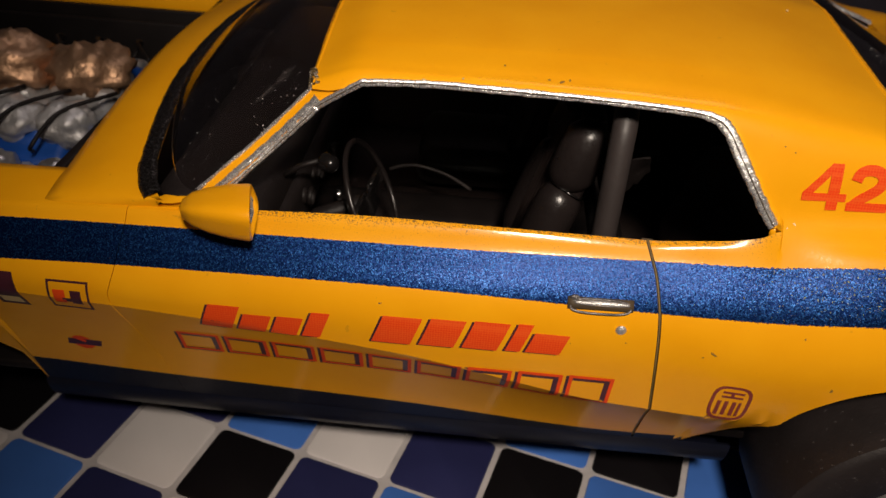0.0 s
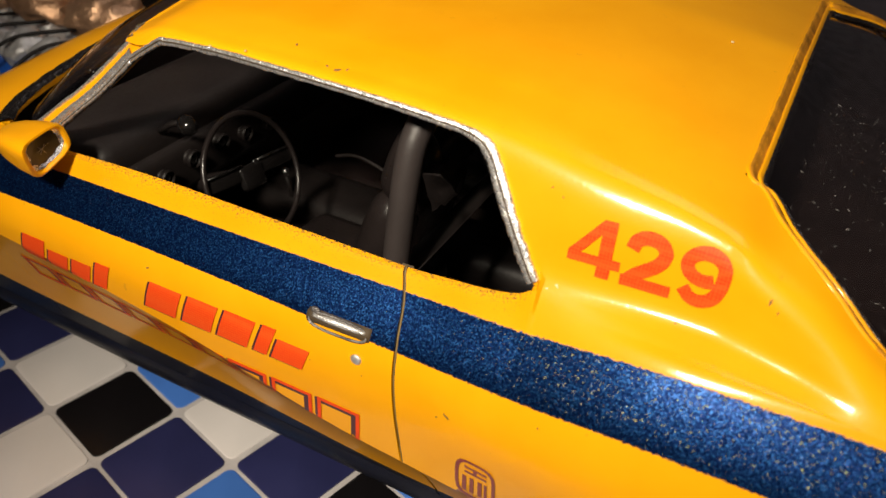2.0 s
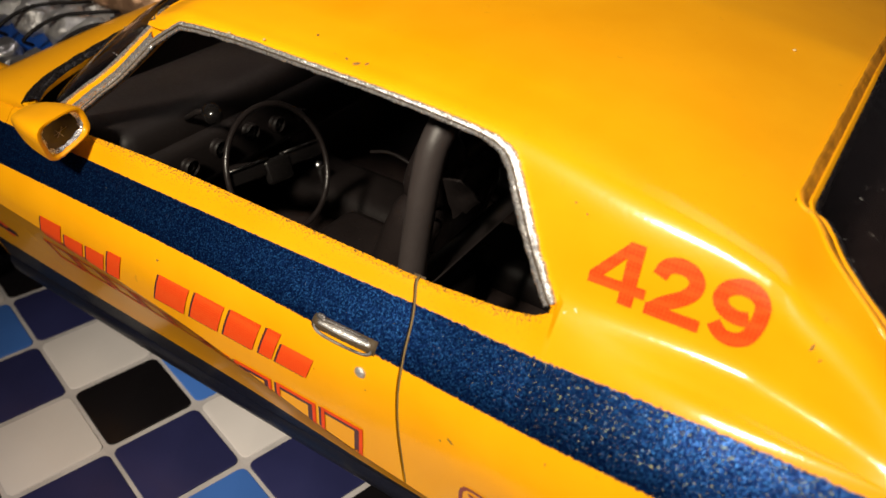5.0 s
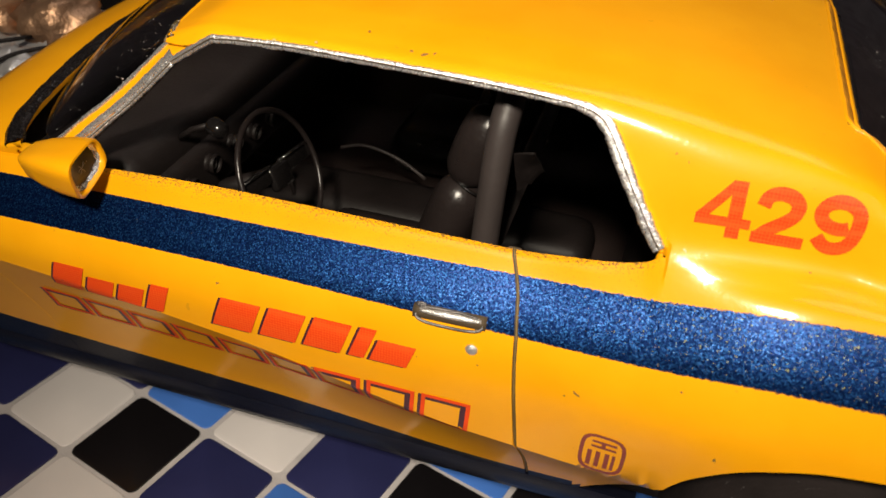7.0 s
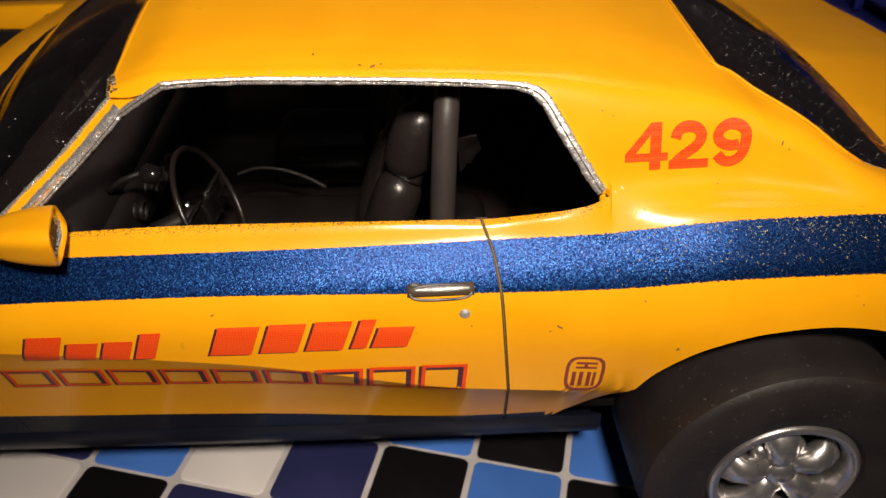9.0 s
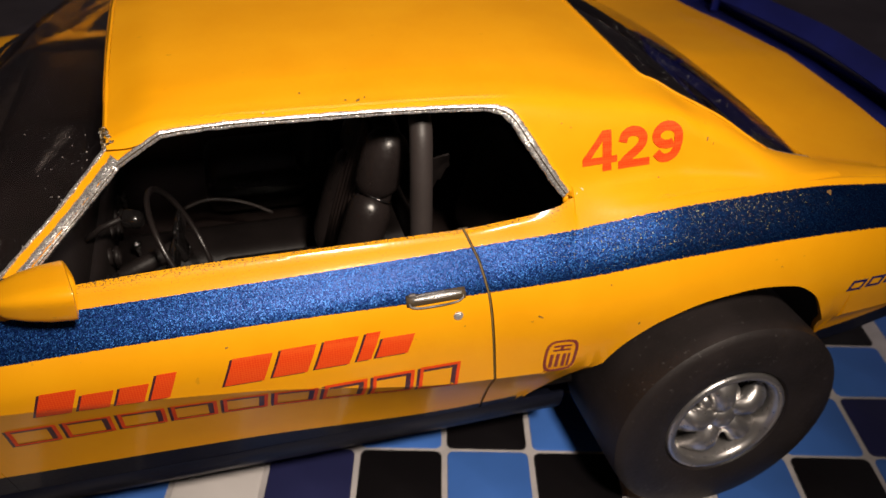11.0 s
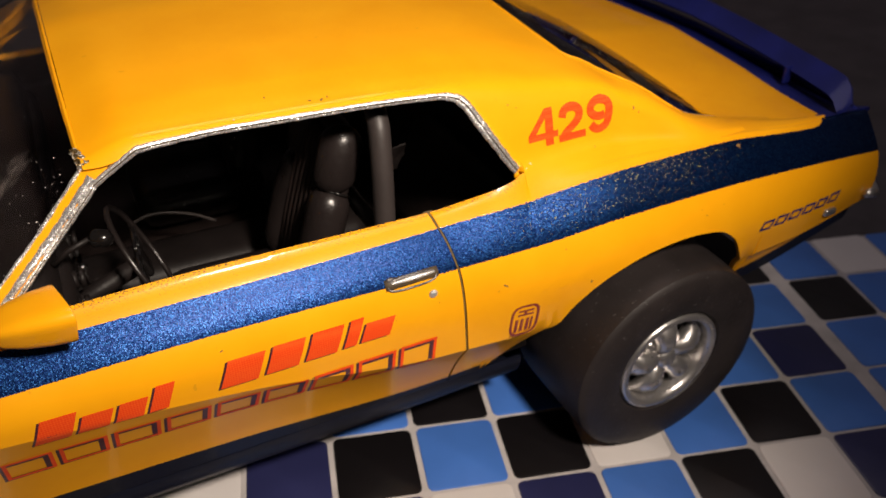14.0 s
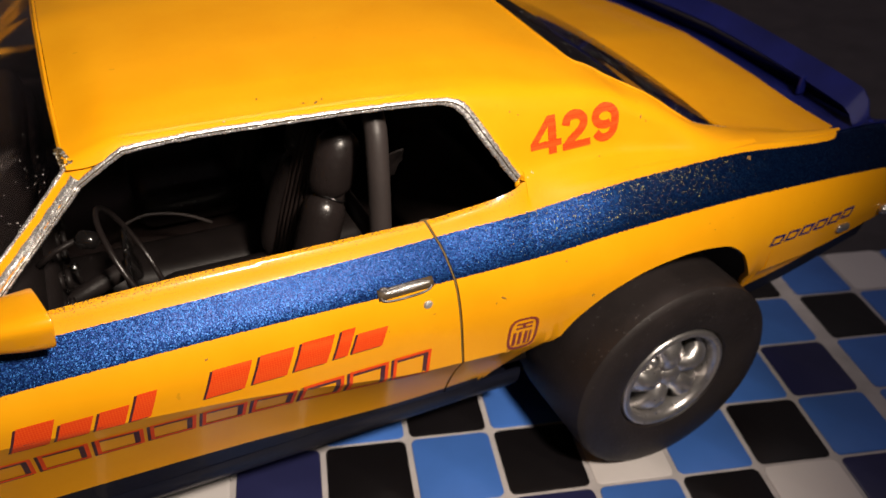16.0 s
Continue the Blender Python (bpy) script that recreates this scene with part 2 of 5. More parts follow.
def grid_faces(bm, rows, closed=False, flip=False):
    """Quads between rows of equal length of BMVerts; faces without area are left out."""
    for a, b in zip(rows, rows[1:]):
        n = len(a)
        for i in range(n if closed else n - 1):
            j = (i + 1) % n
            q = []
            for v in (a[i], a[j], b[j], b[i]):
                if v not in q and all((v.co - w.co).length > 1e-4 for w in q):
                    q.append(v)
            if len(q) > 2:
                if flip:
                    q.reverse()
                try:
                    bm.faces.new(q)
                except ValueError:
                    pass


def mirrored(bm):
    """Adds the other half of a part, beyond the car's middle plane."""
    geo = bmesh.ops.duplicate(bm, geom=bm.verts[:] + bm.edges[:] + bm.faces[:])["geom"]
    vs = [g for g in geo if isinstance(g, bmesh.types.BMVert)]
    fs = [g for g in geo if isinstance(g, bmesh.types.BMFace)]
    for v in vs:
        v.co.y = 2 * YC - v.co.y
    bmesh.ops.reverse_faces(bm, faces=fs)
    bmesh.ops.remove_doubles(bm, verts=bm.verts[:], dist=0.01)
    return bm


def pair(name, bm, mat, parent, label="", thick=0.0):
    """A part and its twin on the other side of the car."""
    a = part(name, bm, mat, parent, label)
    me = a.data.copy()
    me.transform(Matrix.Translation((0, 2 * YC * MM, 0)) @ Matrix.Diagonal((1, -1, 1, 1)))
    me.flip_normals()
    b = new(name, me)
    b.parent = parent
    if label:
        b["label"] = label
    if thick:
        thicken(a, thick)
        thicken(b, thick)
    return a


def thicken(ob, mm, offset=-1.0, lined=None):
    """Gives a sheet its thickness; its hidden face may carry another material."""
    b = bmesh.new()
    b.from_mesh(ob.data)
    for e in b.edges:       # a cut edge of a sheet stays crisp
        if e.is_boundary:
            e.smooth = False
    b.to_mesh(ob.data)
    b.free()
    s = ob.modifiers.new("thickness", "SOLIDIFY")
    s.thickness, s.offset, s.use_even_offset = mm * MM, offset, False
    if lined:
        if lined.name not in [m.name for m in ob.data.materials]:
            ob.data.materials.append(lined)
        s.material_offset = len(ob.data.materials) - 1
    return ob


def tube(points, radius, sides=10, bm=None, caps=True, radii=None):
    """A round bar along points, in millimetres."""
    bm = bm or bmesh.new()
    pts = [Vector(p) for p in points]
    rings, side = [], None
    for i, p in enumerate(pts):
        d = (pts[min(i + 1, len(pts) - 1)] - pts[max(i - 1, 0)]).normalized()
        if side is None:
            side = d.cross(Vector((0, 0, 1)) if abs(d.z) < 0.9 else Vector((1, 0, 0)))
        side = (side - d * side.dot(d)).normalized()
        up = side.cross(d)
        r = radii[i] if radii else radius
        rings.append([bm.verts.new(p + r * (math.cos(a) * side + math.sin(a) * up)) for a in [2 * math.pi * k / sides for k in range(sides)]])
    grid_faces(bm, rings, True)
    if caps:
        bm.faces.new(rings[0])
        bm.faces.new(rings[-1][::-1])
    bmesh.ops.recalc_face_normals(bm, faces=bm.faces[:])
    return bm


def lathe(profile, centre, steps=48, bm=None):
    """Turns (radius, y) round an axle along y."""
    bm = bm or bmesh.new()
    rings = []
    for r, y in profile:
        rings.append([bm.verts.new((centre[0] + r * math.cos(a), centre[1] + y, centre[2] + r * math.sin(a))) for a in [2 * math.pi * k / steps for k in range(steps)]])
    grid_faces(bm, rings, True)
    bmesh.ops.remove_doubles(bm, verts=bm.verts[:], dist=0.01)
    bmesh.ops.recalc_face_normals(bm, faces=bm.faces[:])
    return bm


def block(size, centre, bevel=0.0, bm=None, turn=None, segments=3):
    """A box with rounded edges."""
    bm = bm or bmesh.new()
    vs = bmesh.ops.create_cube(bm, size=1.0)["verts"]
    m = Matrix.Translation(centre) @ (turn.to_4x4() if turn else Matrix()) @ Matrix.Diagonal((*size, 1))
    bmesh.ops.transform(bm, matrix=m, verts=vs)
    if bevel:
        es = list({e for v in vs for e in v.link_edges})
        bmesh.ops.bevel(bm, geom=es, offset=bevel, segments=segments, affect="EDGES", profile=0.5)
    return bm


def ball(radius, centre, squash=(1, 1, 1), bm=None, turn=None, u=14, v=9):
    bm = bm or bmesh.new()
    vs = bmesh.ops.create_uvsphere(bm, u_segments=u, v_segments=v, radius=radius)["verts"]
    bmesh.ops.transform(bm, matrix=Matrix.Translation(centre) @ (turn.to_4x4() if turn else Matrix()) @ Matrix.Diagonal((*squash, 1)), verts=vs)
    return bm


# ---------------------------------------------------------------- the car's lines, in millimetres
XK = (-124, -100, -60, -46, -20, 2, 11, 23, 36, 50, 64)
LINES = {   # belt lines from the sill upwards: (y, z) along XK
    0: ((7, 6.2, 6.0, 5.8, 5.6, 5.6, 5.3, 4.2, 2.0, 0.7, 0.8), (14, 12.5, 11.5, 11.5, 11.5, 11.5, 12, 14, 16, 18.6, 22.6)),
    1: ((5, 4.6, 4.6, 4.7, 4.9, 5.0, 4.6, 1.7, 0.5, -0.4, 0), (17, 16.7, 16.2, 15.5, 14.5, 13.1, 13.8, 18.5, 19, 22, 26.2)),
    2: ((3.5, 0.2, -0.5, -0.6, -0.6, -0.4, -0.6, -1.8, -2.4, -2.2, -1.2), (27, 28.5, 29.6, 29, 26.5, 22.4, 22, 22.6, 24, 25, 27)),
    3: ((3.5, 0.2, -0.4, -0.5, -0.6, -0.6, -1.3, -2.7, -3.0, -2.8, -1.6), (29.5, 30.5, 31, 30.9, 30.2, 29, 29, 30, 30.5, 30.5, 30)),
    4: ((4, 1, 0.3, 0.4, 0.45, 0.3, -0.25, -1.5, -1.8, -1.6, -0.6), (31, 31.7, 32.45, 32.9, 33.3, 33.1, 33.55, 35.25, 35.75, 35.25, 33.8)),
    5: ((5.5, 3, 2.55, 2.75, 3.0, 3.15, 2.45, 1.3, 1.0, 1.3, 2.4), (34.5, 35, 35.6, 35.85, 36.15, 36.7, 37.55, 39.45, 40.0, 38.7, 37.6)),
    6: ((6.5, 4, 3.6, 3.9, 4.4, 4.4, 3.6, 2.0, 2.0, 2.2, 3.2), (35.2, 36, 36.7, 37.05, 37.95, 37.95, 38.5, 39.8, 40.4, 39.2, 38.2)),
}


def smooth_interp(x, xs, ys):
    """Monotone cubic through the knots."""
    xs, ys = np.asarray(xs, float), np.asarray(ys, float)
    h, d = np.diff(xs), np.diff(ys) / np.diff(xs)
    m = np.zeros(len(xs))
    m[0], m[-1] = d[0], d[-1]
    for i in range(1, len(xs) - 1):
        if d[i - 1] * d[i] > 0:
            w1, w2 = 2 * h[i] + h[i - 1], h[i] + 2 * h[i - 1]
            m[i] = (w1 + w2) / (w1 / d[i - 1] + w2 / d[i])
    x = float(min(max(x, xs[0]), xs[-1]))
    k = int(min(np.searchsorted(xs, x, "right") - 1, len(xs) - 2))
    s = (x - xs[k]) / h[k]
    return float((1 + 2 * s) * (1 - s) ** 2 * ys[k] + s * (1 - s) ** 2 * h[k] * m[k] + s * s * (3 - 2 * s) * ys[k + 1] + s * s * (s - 1) * h[k] * m[k + 1])


SILL = ((-36, 38.5), (-33, 38.2), (-6, 38.0), (1.4, 37.95), (6.4, 38.55), (9.0, 39.05), (11.0, 39.7), (12.2, 40.45), (13.2, 40.5), (15, 40.1), (18, 39.2))


DENSE = np.arange(-124.0, 64.01, 0.2)
TABLE = {k: [np.array([smooth_interp(x, XK, v) for x in DENSE]) for v in LINES[k]] for k in LINES}


def line_at(k, x):
    f = min(max((x + 124.0) / 0.2, 0.0), len(DENSE) - 1.001)
    i = int(f)
    y, z = (float(v[i] + (v[i + 1] - v[i]) * (f - i)) for v in TABLE[k])
    if k == 6 and 12.3 < x < 41:        # behind the side window the sheet runs on into the rear pillar
        a, b = line_at(5, x), pillar_place(x, 1)
        f = float(np.interp(x, (12.3, 18, 41), (0.58, 0.5, 0.4)))
        w = float(np.interp(x, (36, 41), (1, 0)))
        bulge = 0.03
        return y + (a[0] + (b[0] - a[0]) * f - bulge - y) * w, z + (a[1] + (b[1] - a[1]) * f + 0.6 * bulge - z) * w
    if k == 6 and 1 < x < 18:
        z += max(0.0, smooth_interp(x, *zip(*SILL)) - z)
        y += 0.10 * max(0.0, z - 38.5)
    return y, z


SECTIONS = {    # half sections (y, z): six places from the belt to the roof's shoulder, or to the rear window's edge behind the roof
    -28.5: ((4.2, 39), (5.4, 42.5), (6.9, 45.5), (8.3, 48.0), (10.0, 48.6), (13.6, 49.15)),
    -24: ((3.6, 38.5), (4.8, 42), (6.5, 45.3), (8.25, 49.1), (9.9, 50.0), (13.4, 50.65)),
    -5: ((3.6, 38.4), (4.8, 42), (6.2, 45.3), (7.8, 49.2), (9.6, 50.1), (13.4, 50.85)),
    5: ((3.6, 38.4), (4.7, 42), (6.1, 45.3), (7.6, 48.8), (9.4, 49.8), (13.4, 50.55)),
    14: ((3.8, 39.3), (4.8, 41.6), (5.8, 45.3), (6.8, 47.5), (8.5, 48.75), (13.4, 49.55)),
    23.5: ((3.0, 39.85), (4.5, 41.5), (5.2, 44.1), (5.8, 46.0), (7.2, 47.2), (13.0, 47.9)),
    25.5: ((2.9, 40.0), (4.05, 41.4), (4.7, 43.5), (5.15, 45.2), (6.6, 46.35), (10.6, 47.05)),
    28.6: ((2.7, 40.15), (3.3, 41.3), (3.85, 42.8), (4.4, 44.1), (5.6, 45.1), (7.9, 45.8)),
    34: ((2.5, 40.5), (1.9, 41.1), (2.5, 41.6), (3.2, 42.0), (4.2, 42.35), (5.5, 42.5)),
    41.5: ((2.6, 40.2), (2.7, 40.3), (3.8, 40.3), (4.6, 40.2), (5.6, 40.05), (6.6, 39.8)),
}


def pillar_place(x, i):
    ks = sorted(SECTIONS)
    return tuple(smooth_interp(x, ks, [SECTIONS[k][i][c] for k in ks]) for c in (0, 1))


def rise(x, r):
    """The body side at belt line r (a fraction lies between two lines): y and z."""
    k = int(min(math.floor(r), 5))
    s = r - k
    p = [line_at(min(max(k + i, 0), 6), x) for i in (-1, 0, 1, 2)]
    if k == 0 or k == 1:
        s1 = s
        y, z = p[1][0] + (p[2][0] - p[1][0]) * s1, p[1][1] + (p[2][1] - p[1][1]) * s
        return (y + (0.35 * math.sin(math.pi * s) if k == 1 else 0.0), z)
    if k == 2:
        p[0] = (2 * p[1][0] - p[2][0] + 0.1, 2 * p[1][1] - p[2][1])
    if k == 5:
        w = min(1.0, max(0.0, (x - 7.0) / 5.5))
        a, b = pillar_place(min(x, 41.0), 1), (2 * p[2][0] - p[1][0] + 1.3, 2 * p[2][1] - p[1][1] - 1.5)
        p[3] = (b[0] + (a[0] - b[0]) * w, b[1] + (a[1] - b[1]) * w)
    out = []
    for a, b, c, d in zip(*p):
        out.append(0.5 * (2 * b + (c - a) * s + (2 * a - 5 * b + 4 * c - d) * s * s + (3 * b - a - 3 * c + d) * s ** 3))
    return tuple(out)


ARCH = ((9.4, 11.9), (10.4, 13.1), (11.6, 14.8), (12.8, 16.7), (14, 18.7), (15.5, 21.5), (17.4, 25), (21.3, 28.6), (26.2, 30.4), (31.4, 31), (35.5, 30.6), (38.6, 28.8), (40.6, 26), (42.2, 23), (43.6, 20.2))
ARCH_FRONT = ((-98, 16.5), (-95.5, 21), (-91, 25.5), (-83.5, 27.5), (-75, 26), (-69, 23.5), (-65, 21), (-61.5, 18), (-60, 16.6))


def arch_z(x):
    for a in (ARCH, ARCH_FRONT):
        if a[0][0] < x < a[-1][0]:
            return smooth_interp(x, *zip(*a))
    return -1e3


@lru_cache(maxsize=None)
def side_profile(x):
    rs = np.linspace(0.0, 6.0, 49)
    pts = [rise(x, r) for r in rs]
    return rs, pts, [p[1] for p in pts]


def side_point(x, z):
    """The body side's y at a place below the belt."""
    rs, pts, zs = side_profile(round(x * 20) / 20)
    return float(np.interp(z, zs, [p[0] for p in pts])), float(np.interp(z, zs, rs))


SEAM_FRONT = ((11, -43.6), (17, -44.2), (22, -45.0), (27.2, -45.8), (30.3, -46.1), (32.5, -45.4), (36, -44.8), (40, -44.6))
SEAM_REAR = ((11, 5.2), (17, 4.8), (22, 4.3), (28.5, 3.6), (33, 3.15), (35.7, 2.6), (38.2, 1.5), (41, 1.0))
BELT_STEPS = [0, 0.5, 1, 1.25, 1.5, 1.75, 2, 2.02, 2.25, 2.5, 2.75, 3, 3.25, 3.5, 3.75, 4, 4.2, 4.4, 4.6, 4.8, 5, 5.2, 5.4, 5.6, 5.8, 6]


def panel_mesh(left, right, xs, power=12):
    """A sheet of the body side between two upright lines x(z), with columns at xs."""
    bm = bmesh.new()
    belt, dry, worn = (bm.verts.layers.float.new(n) for n in ("belt", "dry", "worn"))
    rows = []
    lo, hi = xs[0], xs[-1]
    for x0 in xs:
        s, col = (x0 - lo) / (hi - lo), []
        low = arch_z(x0)
        r_low = side_point(x0, low)[1] if low > 0 else 0.0
        for r in BELT_STEPS:
            r = r_low + r * (6 - r_low) / 6
            x = x0
            for _ in range(3):
                z = rise(x, r)[1]
                x = x0 + (left(z) - left(30)) * (1 - s) ** power + (right(z) - right(30)) * s ** power
            y, z = rise(x, r)
            v = bm.verts.new((x, y, z))
            v[belt] = r if r < 4.9 else r + (4.9 - r) * min(1.0, max(0.0, (x - 52.5) / 2.5))
            v[worn] = float(np.interp(x, (-37, -34, 11, 13), (0, 1, 1, 0)) * np.interp(r, (5.0, 5.5, 5.8, 6), (0.25, 0.35, 0.8, 1)) * (r > 4.9))
            v[dry] = float(np.interp(x, (-10, 2, 12, 30, 40, 55), (0, 0.25, 0.85, 1.0, 0.4, 0.0)) * np.interp(r, (4, 4.35, 5), (0.5, 0.9, 1.15)))
            col.append(v)
        rows.append(col)
    grid_faces(bm, rows, flip=True)
    for f in bm.faces:
        if all(v[belt] < 1.001 for v in f.verts):
            f.material_index = 1
    return bm


def panel(name, left, right, xs, parent, label):
    ob = part(name, panel_mesh(left, right, xs), [M_BODY, M_SILL], parent, label)
    sharp(ob, 16)
    return thicken(ob, 0.7, lined=M_BROWN)


car = thing("model_car", "yellow scale model drag coupe with blue side band", "model car")
GAP = 0.15
front_line = lambda z: float(np.interp(z, *zip(*SEAM_FRONT)))
rear_line = lambda z: float(np.interp(z, *zip(*SEAM_REAR)))
ends = lambda z: -124.0
fender = panel("front_fender", ends, lambda z: front_line(z) - 0.035, list(np.arange(-124, -100, 2.0)) + list(np.arange(-100, -54, 0.75)) + list(np.linspace(-54, front_line(30) - 0.035, 14)), car, "yellow fender with blue band")
door = panel("door", lambda z: front_line(z) + 0.035, lambda z: rear_line(z) - GAP, list(np.linspace(front_line(30) + 0.035, rear_line(30) - GAP, 64)), car, "yellow door with blue band and red decals")
for side in (1, -1):      # black rocker under the sill
    bm = bmesh.new()
    rows = []
    for x in np.arange(-59.5, 16.1, 1.5):
        y, z = line_at(0, min(x, 9.0))
        rows.append([bm.verts.new((x, (YC + side * (y + a - YC)), z + b)) for a, b in ((0.25, 0.35), (0.1, -0.3), (0.35, -1.5), (0.8, -2.5), (1.6, -2.8), (6.0, -2.8))])
    grid_faces(bm, rows, flip=side > 0)
    thicken(part("rocker", bm, M_SILL, car, "blue-black rocker under the sill"), 0.4)
for ob in (fender, door):      # the far side carries the same sheets
    far = new(ob.name.split(".")[0], ob.data.copy())
    far.data.transform(Matrix.Translation((0, 2 * YC * MM, 0)) @ Matrix.Diagonal((1, -1, 1, 1)))
    far.data.flip_normals()
    far.parent = car
    far["label"] = ob["label"]
    thicken(far, 0.7, lined=M_BROWN)
quarter_bm = panel_mesh(lambda z: rear_line(z) + GAP, lambda z: 64.0, list(np.linspace(rear_line(30) + GAP, 8.6, 14)) + list(np.arange(8.9, 13.0, 0.2)) + list(np.arange(13.0, 45.01, 0.5)) + list(np.linspace(45.75, 64, 26)), 40)
# dark strips set behind the door gaps
for side_line in (front_line, rear_line):
    bm = bmesh.new()
    rows, ridge = [], []
    for r in [i * 0.25 for i in range(2, 25)]:
        x = side_line(30)
        for _ in range(3):
            x = side_line(rise(x, r)[1])
        y, z = rise(x, r)
        rows.append([bm.verts.new((x + dx, y + 0.28, z)) for dx in (-0.5, 0, 0.5)])
        ridge.append((x, y + 0.15, z))
    grid_faces(bm, rows)
    thicken(part("door_gap", bm, M_SEAM, car, "dark panel gap"), 0.1)
    if side_line is rear_line:      # a ridge of paint runs down the gap
        part("gap_ridge", tube(ridge, 0.07, 6), M_SILT, car, "thin ridge of drab paint in the gap")

# ---------------------------------------------------------------- roof, pillars, glass
TOP = ((-28.5, 47.9), (-27.2, 47.95), (-26.3, 48.1), (-25.4, 48.4), (-24.4, 48.66), (-22.6, 48.9), (-16, 49.12), (-7, 49.1), (3.4, 48.75), (5.2, 48.5), (6.2, 48.05), (6.9, 47.35), (7.6, 46.3), (8.6, 44.8), (10.0, 42.75), (11.3, 40.9), (11.8, 40.3), (12.2, 39.7))


def smooth_line(points, n=64):
    """A Catmull-Rom curve through points."""
    p = np.array(points, float)
    p = np.vstack([2 * p[0] - p[1], p, 2 * p[-1] - p[-2]])
    out = []
    for k in range(1, len(p) - 2):
        for s in np.linspace(0, 1, n // (len(p) - 3) + 1)[:-1]:
            a, b, c, d = p[k - 1 : k + 3]
            out.append(0.5 * (2 * b + (c - a) * s + (2 * a - 5 * b + 4 * c - d) * s * s + (3 * b - a - 3 * c + d) * s ** 3))
    return np.array(out + [p[-2]])


def resample(line, n):
    d = np.r_[0, np.cumsum(np.linalg.norm(np.diff(line, axis=0), axis=1))]
    return np.stack([np.interp(np.linspace(0, d[-1], n), d, line[:, k]) for k in range(line.shape[1])], 1)


MIDDLE = ((-28.5, 50.4, 51.3), (-24, 51.4, 51.9), (-5, 51.5, 52), (5, 51.2, 51.7), (14, 50.3, 50.8), (23.5, 48.5, 49.4))


def section(x):
    """The half section's lower part at x, from the belt to the shoulder or the rear window."""
    pts = [pillar_place(x, i) for i in range(6)]
    if x > 12.2:
        pts[0] = line_at(6, x)
        return smooth_line([line_at(5, x)] + pts, 84)[14:]
    return smooth_line(pts, 60)


def crown(x):
    """From the shoulder to the middle of the roof."""
    ks = [m[0] for m in MIDDLE]
    a = [pillar_place(x, 4), pillar_place(x, 5), (22, smooth_interp(x, ks, [m[1] for m in MIDDLE])), (YC, smooth_interp(x, ks, [m[2] for m in MIDDLE]))]
    return smooth_line(a, 36)[12:]


@lru_cache(maxsize=None)
def section_at(x):
    return section(x)


def skin_y(x, z):
    """The pillar behind the side window, or the side below it: y at a place."""
    if z > line_at(6, x)[1]:
        s = section_at(round(x * 4) / 4)
        k = int(np.argmax(s[:, 1]))
        return float(np.interp(z, s[:k, 1], s[:k, 0]))
    return side_point(x, z)[0]


bm = bmesh.new()
low_rows, top_rows = [], []
xs = list(np.arange(-28.5, 3.0, 0.75)) + list(np.arange(3.0, 13.0, 0.25)) + list(np.arange(13.0, 41.6, 0.5))
for x in xs:
    s = section(x)
    if x < 12.2:
        low = smooth_interp(x, *zip(*TOP))
        if x > 9.0:
            low = max(low, line_at(6, x)[1])
        k = int(np.argmax(s[:, 1] >= low))
        first = s[k - 1] + (s[k] - s[k - 1]) * (low - s[k - 1][1]) / (s[k][1] - s[k - 1][1]) if k else s[0]
        s = np.vstack([first, s[k:]])
    low_rows.append([bm.verts.new((x, y, z)) for y, z in resample(s, 26)])
    if x <= 22.6:
        top_rows.append(low_rows[-1][-1:] + [bm.verts.new((x, y, z)) for y, z in resample(crown(x), 14)[1:]])
grid_faces(bm, low_rows, flip=True)
grid_faces(bm, top_rows, flip=True)
shell_half = bpy.data.meshes.new("shell_half")      # roof, rear pillars and quarters are one moulding
quarter_bm.to_mesh(shell_half)
quarter_bm.free()
layers = [bm.verts.layers.float.new(n) for n in ("belt", "dry", "worn")]
for v in bm.verts:
    v[layers[0]] = 6.0
bm.from_mesh(shell_half)
bpy.data.meshes.remove(shell_half)
bmesh.ops.remove_doubles(bm, verts=bm.verts[:], dist=0.06)
roof = part("body_shell", mirrored(bm), [M_BODY, M_SILL], car, "smooth yellow roof and rear quarters with blue band")
sharp(roof, 24)
thicken(roof, 0.6, lined=M_BROWN)

# windscreen pillar: window edge and windscreen edge
PILLAR_IN = ((-36.2, 4.9, 38.55), (-33.8, 6.0, 40.75), (-31.1, 7.15, 43.15), (-26.5, 8.35, 47.75))
PILLAR_OUT = ((-38.5, 4.9, 38.75), (-36.0, 6.0, 40.9), (-33.3, 7.2, 43.15), (-28.35, 9.0, 47.95))
bm = bmesh.new()
a, b = resample(smooth_line(PILLAR_IN), 24), resample(smooth_line(PILLAR_OUT), 24)
rows = []
for p, q in zip(a, b):
    rows.append([bm.verts.new(p + (q - p) * s + np.array((0, -0.12, 0.08)) * math.sin(math.pi * s)) for s in np.linspace(0, 1, 6)])
grid_faces(bm, rows, flip=True)
pair("windscreen_pillar", bm, M_YELLOW, car, "slim yellow windscreen pillar", 0.8)


